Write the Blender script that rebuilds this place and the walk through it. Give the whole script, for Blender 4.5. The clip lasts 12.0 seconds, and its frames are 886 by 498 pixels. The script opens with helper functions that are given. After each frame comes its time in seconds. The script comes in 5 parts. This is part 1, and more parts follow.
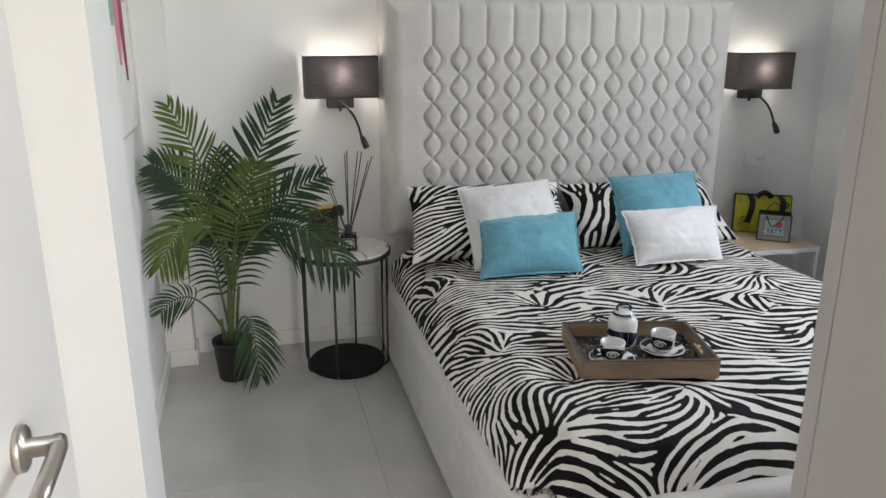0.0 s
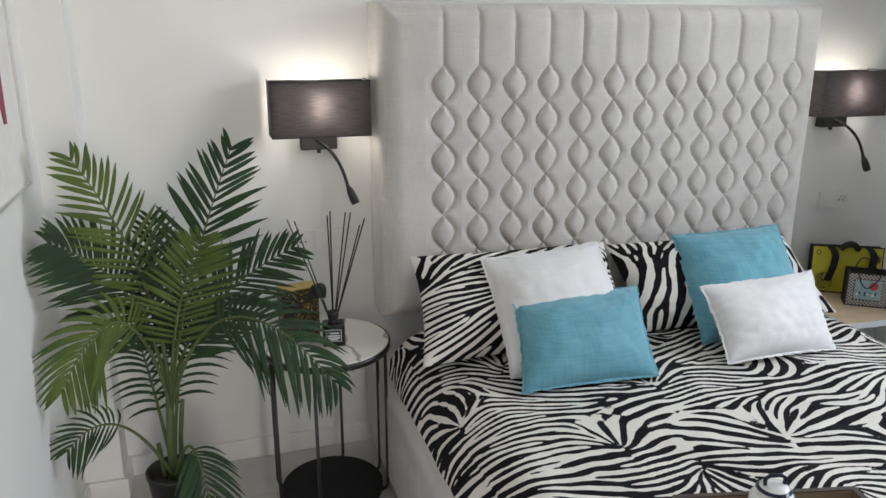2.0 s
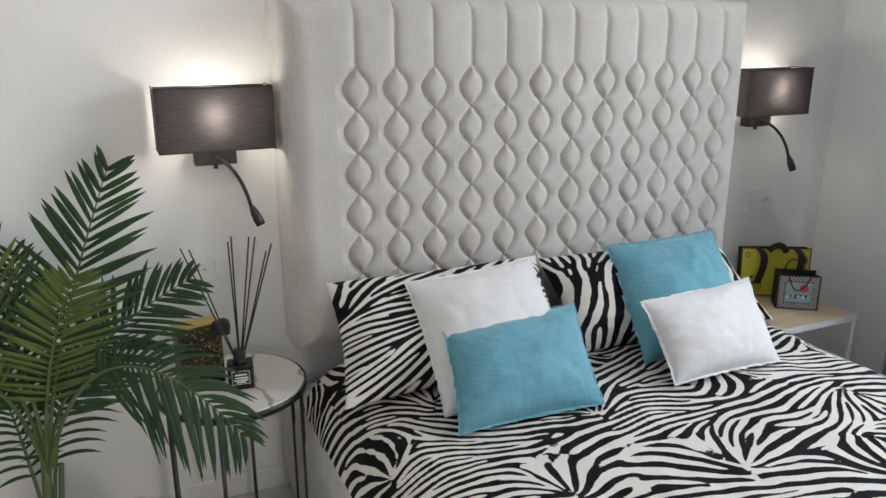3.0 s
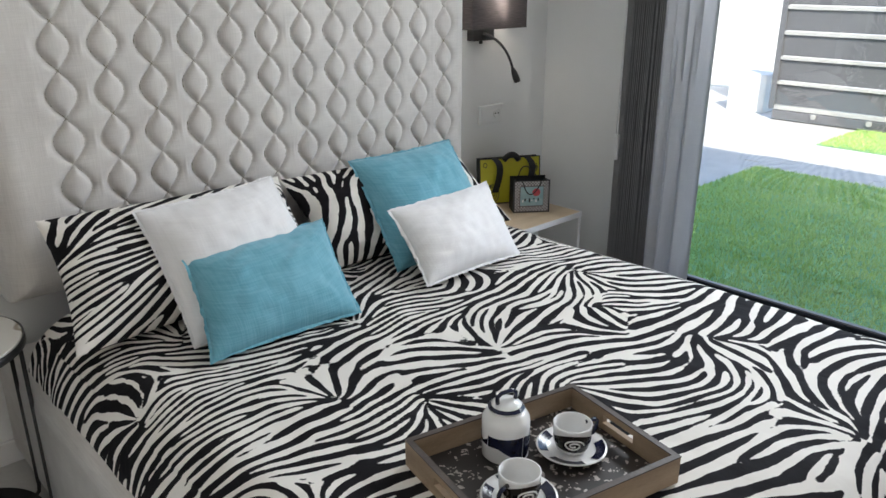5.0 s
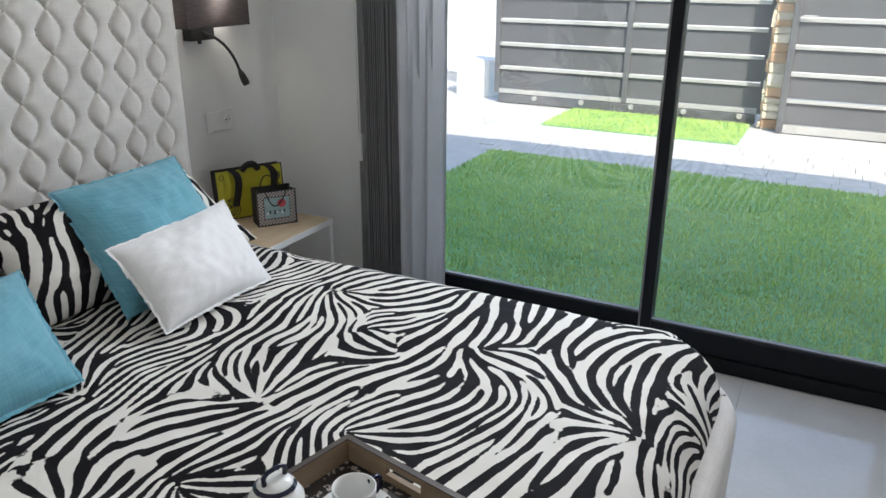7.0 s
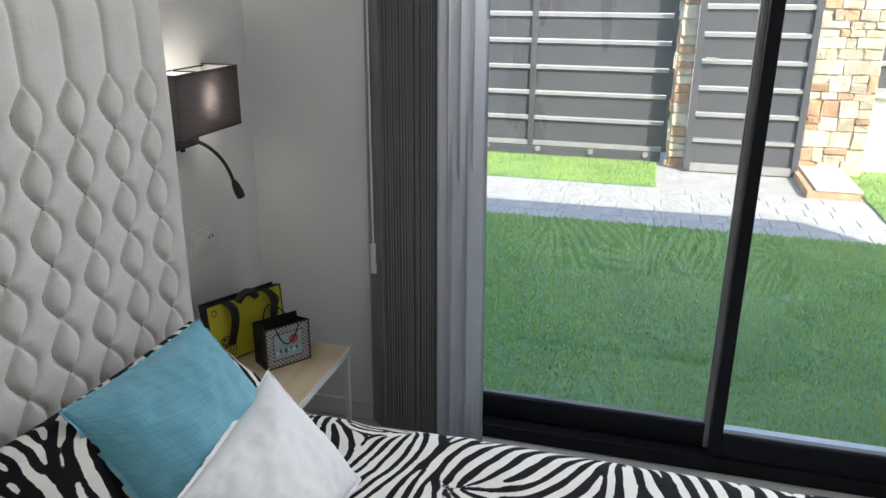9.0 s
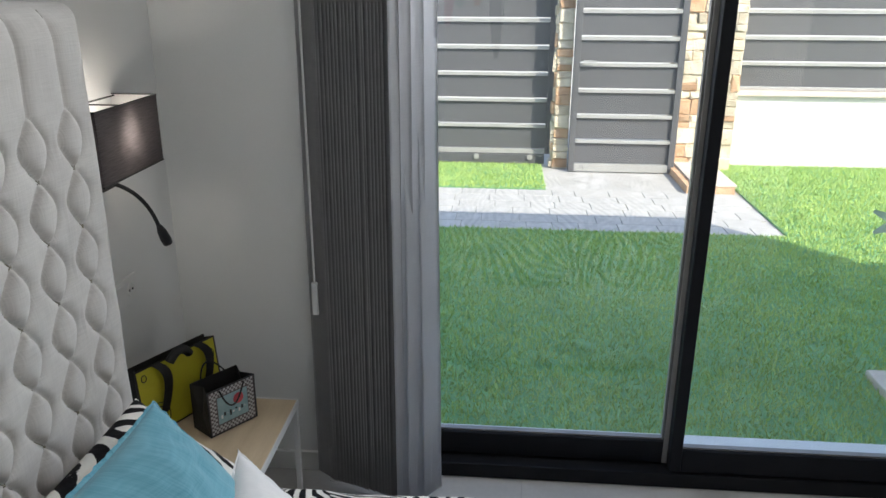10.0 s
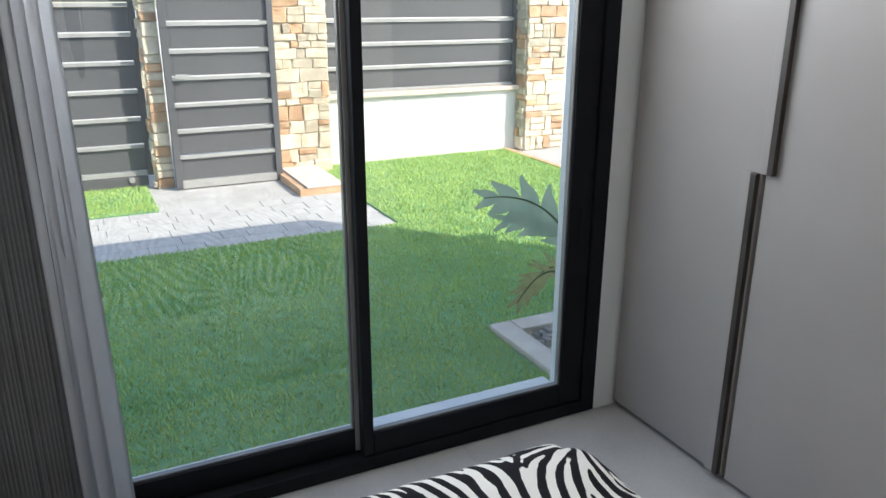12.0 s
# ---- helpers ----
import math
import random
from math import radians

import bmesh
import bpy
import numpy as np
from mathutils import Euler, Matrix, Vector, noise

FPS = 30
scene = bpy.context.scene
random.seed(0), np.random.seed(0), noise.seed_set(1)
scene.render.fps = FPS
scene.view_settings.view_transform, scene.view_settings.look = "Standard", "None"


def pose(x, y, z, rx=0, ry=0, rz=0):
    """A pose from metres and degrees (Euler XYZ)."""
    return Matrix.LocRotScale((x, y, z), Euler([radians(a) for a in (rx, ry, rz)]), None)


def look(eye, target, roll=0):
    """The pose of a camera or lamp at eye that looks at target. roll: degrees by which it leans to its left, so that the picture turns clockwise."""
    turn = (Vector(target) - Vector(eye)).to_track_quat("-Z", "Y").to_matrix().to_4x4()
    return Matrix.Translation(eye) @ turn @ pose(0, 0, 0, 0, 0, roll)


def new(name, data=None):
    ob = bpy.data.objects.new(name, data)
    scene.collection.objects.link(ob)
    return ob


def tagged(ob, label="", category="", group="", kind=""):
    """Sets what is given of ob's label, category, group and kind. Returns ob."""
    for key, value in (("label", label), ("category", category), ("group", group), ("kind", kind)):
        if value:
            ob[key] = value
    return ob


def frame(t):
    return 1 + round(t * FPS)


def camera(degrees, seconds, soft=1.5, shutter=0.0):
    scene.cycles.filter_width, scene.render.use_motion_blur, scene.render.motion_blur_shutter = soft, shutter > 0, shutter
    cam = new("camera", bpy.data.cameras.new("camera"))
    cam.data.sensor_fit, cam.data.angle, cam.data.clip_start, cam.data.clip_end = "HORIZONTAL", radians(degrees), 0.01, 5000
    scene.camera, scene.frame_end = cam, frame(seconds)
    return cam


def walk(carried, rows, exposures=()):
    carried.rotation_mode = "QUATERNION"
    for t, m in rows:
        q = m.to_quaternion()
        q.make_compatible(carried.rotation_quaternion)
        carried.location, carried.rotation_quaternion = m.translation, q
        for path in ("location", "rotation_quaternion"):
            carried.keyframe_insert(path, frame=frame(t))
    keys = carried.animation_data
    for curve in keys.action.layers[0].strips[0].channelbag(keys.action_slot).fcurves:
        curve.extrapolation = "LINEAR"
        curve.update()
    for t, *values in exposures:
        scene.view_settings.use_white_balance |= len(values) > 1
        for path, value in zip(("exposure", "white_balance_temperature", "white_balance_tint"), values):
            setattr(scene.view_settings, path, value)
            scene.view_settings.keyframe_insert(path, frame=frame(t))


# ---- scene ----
cam = camera(60.6, 12.0)
METRES, EYE, TILT, LEAN, TURN = 3.3, 1.5, 0.0, 0.0, -14.3
ROWS = [
    (0.0, 0.0, 0.0, 0.0, 0.04, -16.57, -0.13),
    (0.5, -0.0035, 0.0785, -0.0004, 0.67, -17.01, -0.43),
    (1.0, -0.0233, 0.1462, 0.0045, 0.88, -17.11, -0.16),
    (1.5, -0.043, 0.2085, 0.0123, -0.83, -16.42, -0.0),
    (2.0, -0.0491, 0.2741, 0.0075, -2.56, -16.26, -0.04),
    (2.5, -0.0475, 0.321, 0.0085, -5.19, -16.35, 0.12),
    (3.0, -0.0513, 0.3514, 0.0062, -9.53, -16.32, 0.17),
    (5.0, -0.0392, 0.3559, -0.0318, -28.58, -19.92, 0.12),
    (5.5, -0.0258, 0.3459, -0.0517, -30.77, -23.16, 0.1),
    (6.0, -0.0087, 0.3344, -0.0648, -33.64, -25.36, 0.2),
    (6.5, 0.0083, 0.3488, -0.0509, -40.5, -24.71, 0.15),
    (7.0, -0.0001, 0.4072, -0.0267, -48.18, -20.74, -0.22),
    (9.0, 0.0078, 0.6675, 0.0295, -60.2, -19.22, -0.31),
    (9.5, 0.0089, 0.7238, 0.0341, -64.52, -19.09, -0.18),
    (10.0, 0.0257, 0.7682, 0.0423, -70.99, -19.16, -0.24),
    (10.5, 0.029, 0.8067, 0.044, -77.15, -19.05, -0.21),
    (11.0, 0.0259, 0.8252, 0.0441, -84.66, -18.75, -0.14),
    (11.5, 0.0176, 0.8294, 0.0462, -93.27, -18.57, -0.09),
    (12.0, 0.0103, 0.8279, 0.0482, -101.88, -18.39, -0.15),
]
# the room lies along the axes: y towards the headboard wall, x towards the garden window
EXPOSURES = [(0.0, 1.83), (2.5, 1.93), (5.5, 1.96), (7.0, 1.8), (9.0, 1.6), (12.0, 1.45)]
walk(cam, [(t, pose(0, 0, EYE, TILT, LEAN, TURN) @ pose(METRES * x, METRES * y, METRES * z, 90 + pitch, roll, yaw)) for t, x, y, z, yaw, pitch, roll in ROWS], EXPOSURES)

# ---- daylight ----
SUN_EL, SUN_AZ = radians(40), math.atan2(-0.72, -0.69)
world = bpy.data.worlds.new("sky")
scene.world = world
world.use_nodes = True
wn = world.node_tree.nodes
sky = wn.new("ShaderNodeTexSky")
sky.sky_type, sky.sun_disc = "NISHITA", False
sky.sun_elevation, sky.sun_rotation = SUN_EL, SUN_AZ
world.node_tree.links.new(sky.outputs[0], wn["Background"].inputs[0])
wn["Background"].inputs[1].default_value = 0.15
sun = new("sun", bpy.data.lights.new("sun", "SUN"))
sun.data.energy, sun.data.angle, sun.data.color = 2.15, radians(0.5), (1.0, 0.93, 0.82)
sun.matrix_world = look((0, 0, 9), (0.72 * 5, 0.69 * 5, 9 - 5 * math.tan(SUN_EL)))

LAMP_W = 0.09


def daylight(name, at, target, wide, tall, watts, colour):
    """An added area lamp in an opening, standing in for sky light."""
    ob = new(name, bpy.data.lights.new(name, "AREA"))
    ob.data.shape, ob.data.size, ob.data.size_y, ob.data.energy, ob.data.color = "RECTANGLE", wide, tall, watts, colour
    ob.matrix_world = look(at, target)
    return ob


# added fill lamp in the window's unseen upper part, on top of the sky
daylight("window_daylight", (3.25, 1.85, 2.02), (1.4, 1.9, 2.0), 2.0, 0.5, 17, (0.95, 0.97, 1.0))
# added warm fill lamp in the unseen hall, no known source
daylight("hall_daylight", (1.0, -2.24, 1.45), (0.2, 1.0, 1.2), 1.0, 1.3, 25, (1.0, 0.90, 0.79))


# ---- materials ----
def mat(name):
    m = bpy.data.materials.new(name)
    m.use_nodes = True
    return m, m.node_tree.nodes, m.node_tree.links, m.node_tree.nodes["Principled BSDF"]


def mottled(name, a, b, scale=6.0, rough=0.5, bump=0.1, grain=150.0, metal=0.0, stretch=(1, 1, 1), piece=0.0, spread=0.01, sheen=0.0):
    """A surface of two near colours at one scale, with a finer grain in colour and relief; piece: how far single pieces differ."""
    m, n, l, p = mat(name)
    co = n.new("ShaderNodeTexCoord")
    mp = n.new("ShaderNodeMapping")
    mp.inputs["Scale"].default_value = stretch
    l.new(co.outputs["Object"], mp.inputs[0])
    big, fine = n.new("ShaderNodeTexNoise"), n.new("ShaderNodeTexNoise")
    big.inputs["Scale"].default_value, fine.inputs["Scale"].default_value = scale, grain
    big.inputs["Detail"].default_value, fine.inputs["Detail"].default_value = 5, 3
    l.new(mp.outputs[0], big.inputs["Vector"]), l.new(mp.outputs[0], fine.inputs["Vector"])
    add = n.new("ShaderNodeMath")
    add.operation = "MULTIPLY_ADD"
    l.new(fine.outputs[0], add.inputs[0])
    add.inputs[1].default_value = 0.35
    l.new(big.outputs[0], add.inputs[2])
    ramp = n.new("ShaderNodeValToRGB")
    ramp.color_ramp.elements[0].position, ramp.color_ramp.elements[1].position = 0.42, 0.9
    ramp.color_ramp.elements[0].color, ramp.color_ramp.elements[1].color = (*a, 1), (*b, 1)
    l.new(add.outputs[0], ramp.inputs[0])
    out = ramp.outputs[0]
    if piece:
        info, hsv, mr = n.new("ShaderNodeObjectInfo"), n.new("ShaderNodeHueSaturation"), n.new("ShaderNodeMapRange")
        mr.inputs[3].default_value, mr.inputs[4].default_value = 1 - piece, 1 + piece
        l.new(info.outputs["Random"], mr.inputs[0]), l.new(mr.outputs[0], hsv.inputs["Value"]), l.new(out, hsv.inputs["Color"])
        out = hsv.outputs[0]
    l.new(out, p.inputs["Base Color"])
    p.inputs["Roughness"].default_value, p.inputs["Metallic"].default_value = rough, metal
    if sheen:
        p.inputs["Sheen Weight"].default_value = sheen
    if bump:
        bp = n.new("ShaderNodeBump")
        bp.inputs["Strength"].default_value, bp.inputs["Distance"].default_value = bump, spread
        l.new(fine.outputs[0], bp.inputs["Height"]), l.new(bp.outputs[0], p.inputs["Normal"])
    return m


def woven(name, a, b, thread=420.0, rough=0.9, bump=0.35, sheen=0.25):
    """Cloth: crossed threads with slubs, and a slow drift of tone."""
    m, n, l, p = mat(name)
    co = n.new("ShaderNodeTexCoord")
    waves = []
    for turn in ((radians(8), 0, 0), (0, 0, radians(90))):
        w = n.new("ShaderNodeTexNoise")
        mp = n.new("ShaderNodeMapping")
        mp.inputs["Scale"].default_value = (thread, thread * 0.04, thread * 0.04) if turn[0] else (thread * 0.04, thread * 0.04, thread)
        w.inputs["Scale"].default_value = 1.0
        l.new(co.outputs["Object"], mp.inputs[0]), l.new(mp.outputs[0], w.inputs["Vector"])
        waves.append(w)
    big = n.new("ShaderNodeTexNoise")
    big.inputs["Scale"].default_value = 7.0
    l.new(co.outputs["Object"], big.inputs["Vector"])
    mul, add = n.new("ShaderNodeMath"), n.new("ShaderNodeMath")
    mul.operation = "ADD"
    l.new(waves[0].outputs[0], mul.inputs[0]), l.new(waves[1].outputs[0], mul.inputs[1])
    add.operation = "MULTIPLY_ADD"
    l.new(mul.outputs[0], add.inputs[0])
    add.inputs[1].default_value = 0.5
    sc = n.new("ShaderNodeMath")
    sc.operation = "MULTIPLY"
    sc.inputs[1].default_value = 0.5
    l.new(big.outputs[0], sc.inputs[0]), l.new(sc.outputs[0], add.inputs[2])
    ramp = n.new("ShaderNodeValToRGB")
    ramp.color_ramp.elements[0].position, ramp.color_ramp.elements[1].position = 0.5, 1.0
    ramp.color_ramp.elements[0].color, ramp.color_ramp.elements[1].color = (*a, 1), (*b, 1)
    l.new(add.outputs[0], ramp.inputs[0]), l.new(ramp.outputs[0], p.inputs["Base Color"])
    p.inputs["Roughness"].default_value = rough
    p.inputs["Sheen Weight"].default_value = sheen
    bp = n.new("ShaderNodeBump")
    bp.inputs["Strength"].default_value, bp.inputs["Distance"].default_value = bump, 0.001
    l.new(mul.outputs[0], bp.inputs["Height"]), l.new(bp.outputs[0], p.inputs["Normal"])
    return m


def stripes(nu, nv, step, seed, lean=0.0):
    """A zebra field on an nu by nv lattice: noise drawn out again and again along long runs that break into fans, at two widths."""
    rng = np.random.default_rng(seed)
    ky, kx = np.fft.fftfreq(nv, step)[:, None], np.fft.rfftfreq(nu, step)[None, :]

    def smooth(length):
        f = np.fft.rfft2(rng.normal(size=(nv, nu))) * np.exp(-((ky ** 2 + kx ** 2) * (length * math.pi) ** 2))
        g = np.fft.irfft2(f, (nv, nu))
        return g / g.std()

    y, x = np.mgrid[0:nv, 0:nu] * step
    field = np.exp(2j * (lean + 0.34 * smooth(0.11)))
    row = 0
    cy = rng.uniform(0.0, 0.12)
    while cy < nv * step + 0.15:
        cx = (0.0 if row % 2 else 0.27) - rng.uniform(0, 0.12)
        while cx < nu * step + 0.15:
            px, py = cx + rng.normal(0, 0.05), cy + rng.normal(0, 0.035)
            r2 = (x - px) ** 2 + ((y - py) * 1.25) ** 2
            far = 0.15 if rng.random() < 0.6 else -0.15
            field = field + 2.6 * np.exp(-r2 / 0.105 ** 2) * np.exp(2j * np.arctan2(y - py - far, x - px))
            cx += 0.48
        cy += 0.27
        row += 1
    turn = np.angle(field) / 2
    broad = 1 / (1 + np.exp(-2.5 * smooth(0.11)))
    k, ka = np.hypot(kx, ky), np.arctan2(ky, kx)
    count = 18
    near = [np.exp(-(np.angle(np.exp(2j * (turn - math.pi * q / count))) / 2 / 0.13) ** 2) for q in range(count)]
    total = sum(near)
    filters = []
    for wide in (1 / 0.026, 1 / 0.045):
        for q in range(count):
            d = np.angle(np.exp(2j * (ka - math.pi * q / count - math.pi / 2))) / 2
            filters.append(np.exp(-((k - wide) / (0.5 * wide)) ** 2 - (d / 0.2) ** 2))
    z = rng.normal(size=(nv, nu))
    for turn_no in range(4):
        f = np.fft.rfft2(z)
        z = 0
        for s, share in ((0, 1 - broad), (1, broad)):
            for q in range(count):
                z = z + share * near[q] / total * np.fft.irfft2(f * filters[s * count + q], (nv, nu))
        z = np.tanh(z / z.std())
    return 0.9 * z / z.std() + 0.30 * smooth(0.035) + 0.16 * smooth(0.013)


def zebra(name):
    """Black stripes on off-white cotton, from the cloth's own stripe field."""
    m, n, l, p = mat(name)
    at, ns, ad = n.new("ShaderNodeAttribute"), n.new("ShaderNodeTexNoise"), n.new("ShaderNodeMath")
    at.attribute_name = "stripe"
    co = n.new("ShaderNodeTexCoord")
    ns.inputs["Scale"].default_value, ns.inputs["Detail"].default_value = 110.0, 3.0
    l.new(co.outputs["Object"], ns.inputs["Vector"])
    ad.operation = "MULTIPLY_ADD"
    l.new(ns.outputs[0], ad.inputs[0])
    ad.inputs[1].default_value = 0.7
    l.new(at.outputs["Fac"], ad.inputs[2])
    edge = n.new("ShaderNodeMapRange")
    edge.inputs[1].default_value, edge.inputs[2].default_value = 0.35, 0.48
    l.new(ad.outputs[0], edge.inputs[0])
    mix = n.new("ShaderNodeMix")
    mix.data_type = "RGBA"
    mix.inputs[6].default_value, mix.inputs[7].default_value = (0.009, 0.008, 0.010, 1), (0.80, 0.77, 0.72, 1)
    l.new(edge.outputs[0], mix.inputs[0]), l.new(mix.outputs[2], p.inputs["Base Color"])
    p.inputs["Roughness"].default_value, p.inputs["Specular IOR Level"].default_value = 0.8, 0.15
    cloth, crease = n.new("ShaderNodeTexNoise"), n.new("ShaderNodeTexNoise")
    cloth.inputs["Scale"].default_value = 500.0
    l.new(co.outputs["Object"], cloth.inputs["Vector"])
    crease.inputs["Scale"].default_value, crease.inputs["Detail"].default_value, crease.inputs["Distortion"].default_value = 9.0, 4.0, 0.6
    l.new(co.outputs["Object"], crease.inputs["Vector"])
    b1, b2 = n.new("ShaderNodeBump"), n.new("ShaderNodeBump")
    b1.inputs["Strength"].default_value, b1.inputs["Distance"].default_value = 0.2, 0.0006
    b2.inputs["Strength"].default_value, b2.inputs["Distance"].default_value = 0.4, 0.02
    l.new(cloth.outputs[0], b1.inputs["Height"]), l.new(crease.outputs[0], b2.inputs["Height"])
    l.new(b2.outputs[0], b1.inputs["Normal"]), l.new(b1.outputs[0], p.inputs["Normal"])
    return m


def glazing(name):
    m, n, l, p = mat(name)
    clear, gloss, face, mix = n.new("ShaderNodeBsdfTransparent"), n.new("ShaderNodeBsdfGlossy"), n.new("ShaderNodeLayerWeight"), n.new("ShaderNodeMixShader")
    rise, fres = n.new("ShaderNodeMath"), n.new("ShaderNodeMath")
    rise.operation, fres.operation = "POWER", "MULTIPLY_ADD"
    rise.inputs[1].default_value, fres.inputs[1].default_value, fres.inputs[2].default_value = 5.0, 0.9, 0.06
    l.new(face.outputs["Facing"], rise.inputs[0]), l.new(rise.outputs[0], fres.inputs[0])
    clear.inputs[0].default_value = (0.97, 0.985, 0.98, 1)
    gloss.inputs["Roughness"].default_value = 0.0
    l.new(fres.outputs[0], mix.inputs[0]), l.new(clear.outputs[0], mix.inputs[1]), l.new(gloss.outputs[0], mix.inputs[2])
    l.new(mix.outputs[0], n["Material Output"].inputs[0])
    return m


def glowing(name, colour, strength):
    m, n, l, p = mat(name)
    p.inputs["Base Color"].default_value = (*colour, 1)
    p.inputs["Emission Color"].default_value, p.inputs["Emission Strength"].default_value = (*colour, 1), strength
    return m


WALL = mottled("wall paint", (0.74, 0.75, 0.74), (0.82, 0.82, 0.81), 1.3, 0.55, 0.06, 240, spread=0.002)
CEIL = mottled("ceiling paint", (0.8, 0.8, 0.79), (0.84, 0.84, 0.83), 1.5, 0.8, 0.05, 200)
TILE = mottled("polished porcelain", (0.47, 0.46, 0.445), (0.57, 0.56, 0.545), 3.5, 0.06, 0.0, 60, piece=0.03)
GROUT = mottled("grout", (0.42, 0.41, 0.395), (0.48, 0.47, 0.455), 20, 0.9)
SKIRT = mottled("white skirting", (0.74, 0.74, 0.73), (0.8, 0.8, 0.79), 4, 0.35, 0.02)
LINEN = woven("grey upholstery", (0.54, 0.51, 0.485), (0.69, 0.66, 0.63))
DUVET = zebra("zebra cotton")
BLUE = woven("turquoise cloth", (0.10, 0.32, 0.41), (0.19, 0.45, 0.55), 300)
WHITE_CLOTH = woven("white cloth", (0.77, 0.76, 0.76), (0.85, 0.84, 0.84), 300)
BLACK_ALU = mottled("black aluminium", (0.005, 0.006, 0.009), (0.010, 0.011, 0.014), 8, 0.55, 0.02, 300)
BLACK_ALU.node_tree.nodes["Principled BSDF"].inputs["Specular IOR Level"].default_value = 0.2
GREY_ALU = mottled("grey aluminium", (0.20, 0.19, 0.18), (0.27, 0.26, 0.25), 8, 0.35, 0.03, 300)
PANE = glazing("window glass")
WARDROBE = mottled("matt greige lacquer", (0.35, 0.325, 0.31), (0.39, 0.365, 0.35), 2.0, 0.42, 0.03, 300)
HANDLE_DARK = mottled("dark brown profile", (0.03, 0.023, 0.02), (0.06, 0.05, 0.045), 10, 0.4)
DOOR_WHITE = mottled("white door lacquer", (0.76, 0.75, 0.74), (0.8, 0.79, 0.78), 2, 0.35, 0.02)
NICKEL = mottled("satin nickel", (0.5, 0.46, 0.42), (0.62, 0.58, 0.53), 30, 0.3, 0.04, 400, metal=1.0)
RENDER_W = mottled("white garden render", (0.66, 0.65, 0.62), (0.74, 0.73, 0.70), 4, 0.9, 0.3, 90)
COPING = mottled("pale stone coping", (0.60, 0.50, 0.42), (0.73, 0.64, 0.55), 9, 0.8, 0.2, 90)
PAVER = mottled("pale concrete paver", (0.44, 0.42, 0.39), (0.57, 0.55, 0.52), 7, 0.85, 0.12, 120, piece=0.03)
EARTH = mottled("pale paving ground", (0.44, 0.42, 0.39), (0.55, 0.53, 0.50), 5, 0.9, 0.3, 80)
TURF = mottled("artificial turf base", (0.18, 0.40, 0.18), (0.28, 0.53, 0.24), 12, 0.9, 0.8, 160, spread=0.02)
BLADE = mottled("turf blades", (0.34, 0.49, 0.13), (0.52, 0.66, 0.19), 3, 0.6, 0.0, 60)
FENCE = mottled("grey lacquered steel", (0.10, 0.10, 0.105), (0.115, 0.115, 0.12), 2, 0.4, 0.0, 200)
FENCE_LT = mottled("light grey lacquered steel", (0.34, 0.33, 0.31), (0.42, 0.41, 0.39), 6, 0.35, 0.05, 200)
STONE = mottled("honey field stone", (0.54, 0.43, 0.29), (0.82, 0.73, 0.58), 9, 0.9, 0.7, 60, piece=0.22, spread=0.02)
STONE_RED = mottled("russet field stone", (0.48, 0.27, 0.15), (0.68, 0.46, 0.29), 9, 0.9, 0.7, 60, piece=0.2, spread=0.02)
MORTAR = mottled("sandy mortar", (0.52, 0.44, 0.33), (0.66, 0.58, 0.47), 20, 0.95, 0.5, 120)
# one grey blind fabric in two tones, its shading painted into the colour
BLIND_SHADED = woven("grey blind fabric, shaded tone", (0.37, 0.37, 0.38), (0.47, 0.47, 0.48), 500, 0.8, 0.2, 0.1)
BLIND_LIT = woven("grey blind fabric, lit tone", (0.62, 0.62, 0.64), (0.71, 0.71, 0.73), 500, 0.8, 0.2, 0.1)


# ---- building helpers ----
def thing(name, m, label, category, group="", kind=""):
    ob = new(name)
    ob.empty_display_size = 0.05
    ob.matrix_world = m
    return tagged(ob, label, category, group, kind)


def finish(name, bm, material, smooth=False):
    me = bpy.data.meshes.new(name)
    bm.to_mesh(me)
    bm.free()
    me.materials.append(material)
    if smooth:
        me.polygons.foreach_set("use_smooth", [True] * len(me.polygons))
    return me


def part(name, bm, material, parent, label="", smooth=False):
    ob = new(name, finish(name, bm, material, smooth))
    ob.parent = parent
    return tagged(ob, label)


def lone(name, bm, material, label, category, group="", kind="", smooth=False, m=None):
    ob = new(name, finish(name, bm, material, smooth))
    if m is not None:
        ob.matrix_world = m
    return tagged(ob, label, category, group, kind)


def box(x0, x1, y0, y1, z0, z1, bevel=0.0, seg=2, bm=None):
    own = bmesh.new()
    bmesh.ops.create_cube(own, size=1.0, matrix=Matrix.Translation(((x0 + x1) / 2, (y0 + y1) / 2, (z0 + z1) / 2)) @ Matrix.Diagonal((x1 - x0, y1 - y0, z1 - z0, 1)))
    if bevel:
        bmesh.ops.bevel(own, geom=own.edges[:], offset=bevel, segments=seg, profile=0.5, affect="EDGES")
    return joined(bm, own)


def joined(bm, own):
    if bm is None:
        return own
    me = bpy.data.meshes.new("tmp")
    own.to_mesh(me)
    own.free()
    bm.from_mesh(me)
    bpy.data.meshes.remove(me)
    return bm


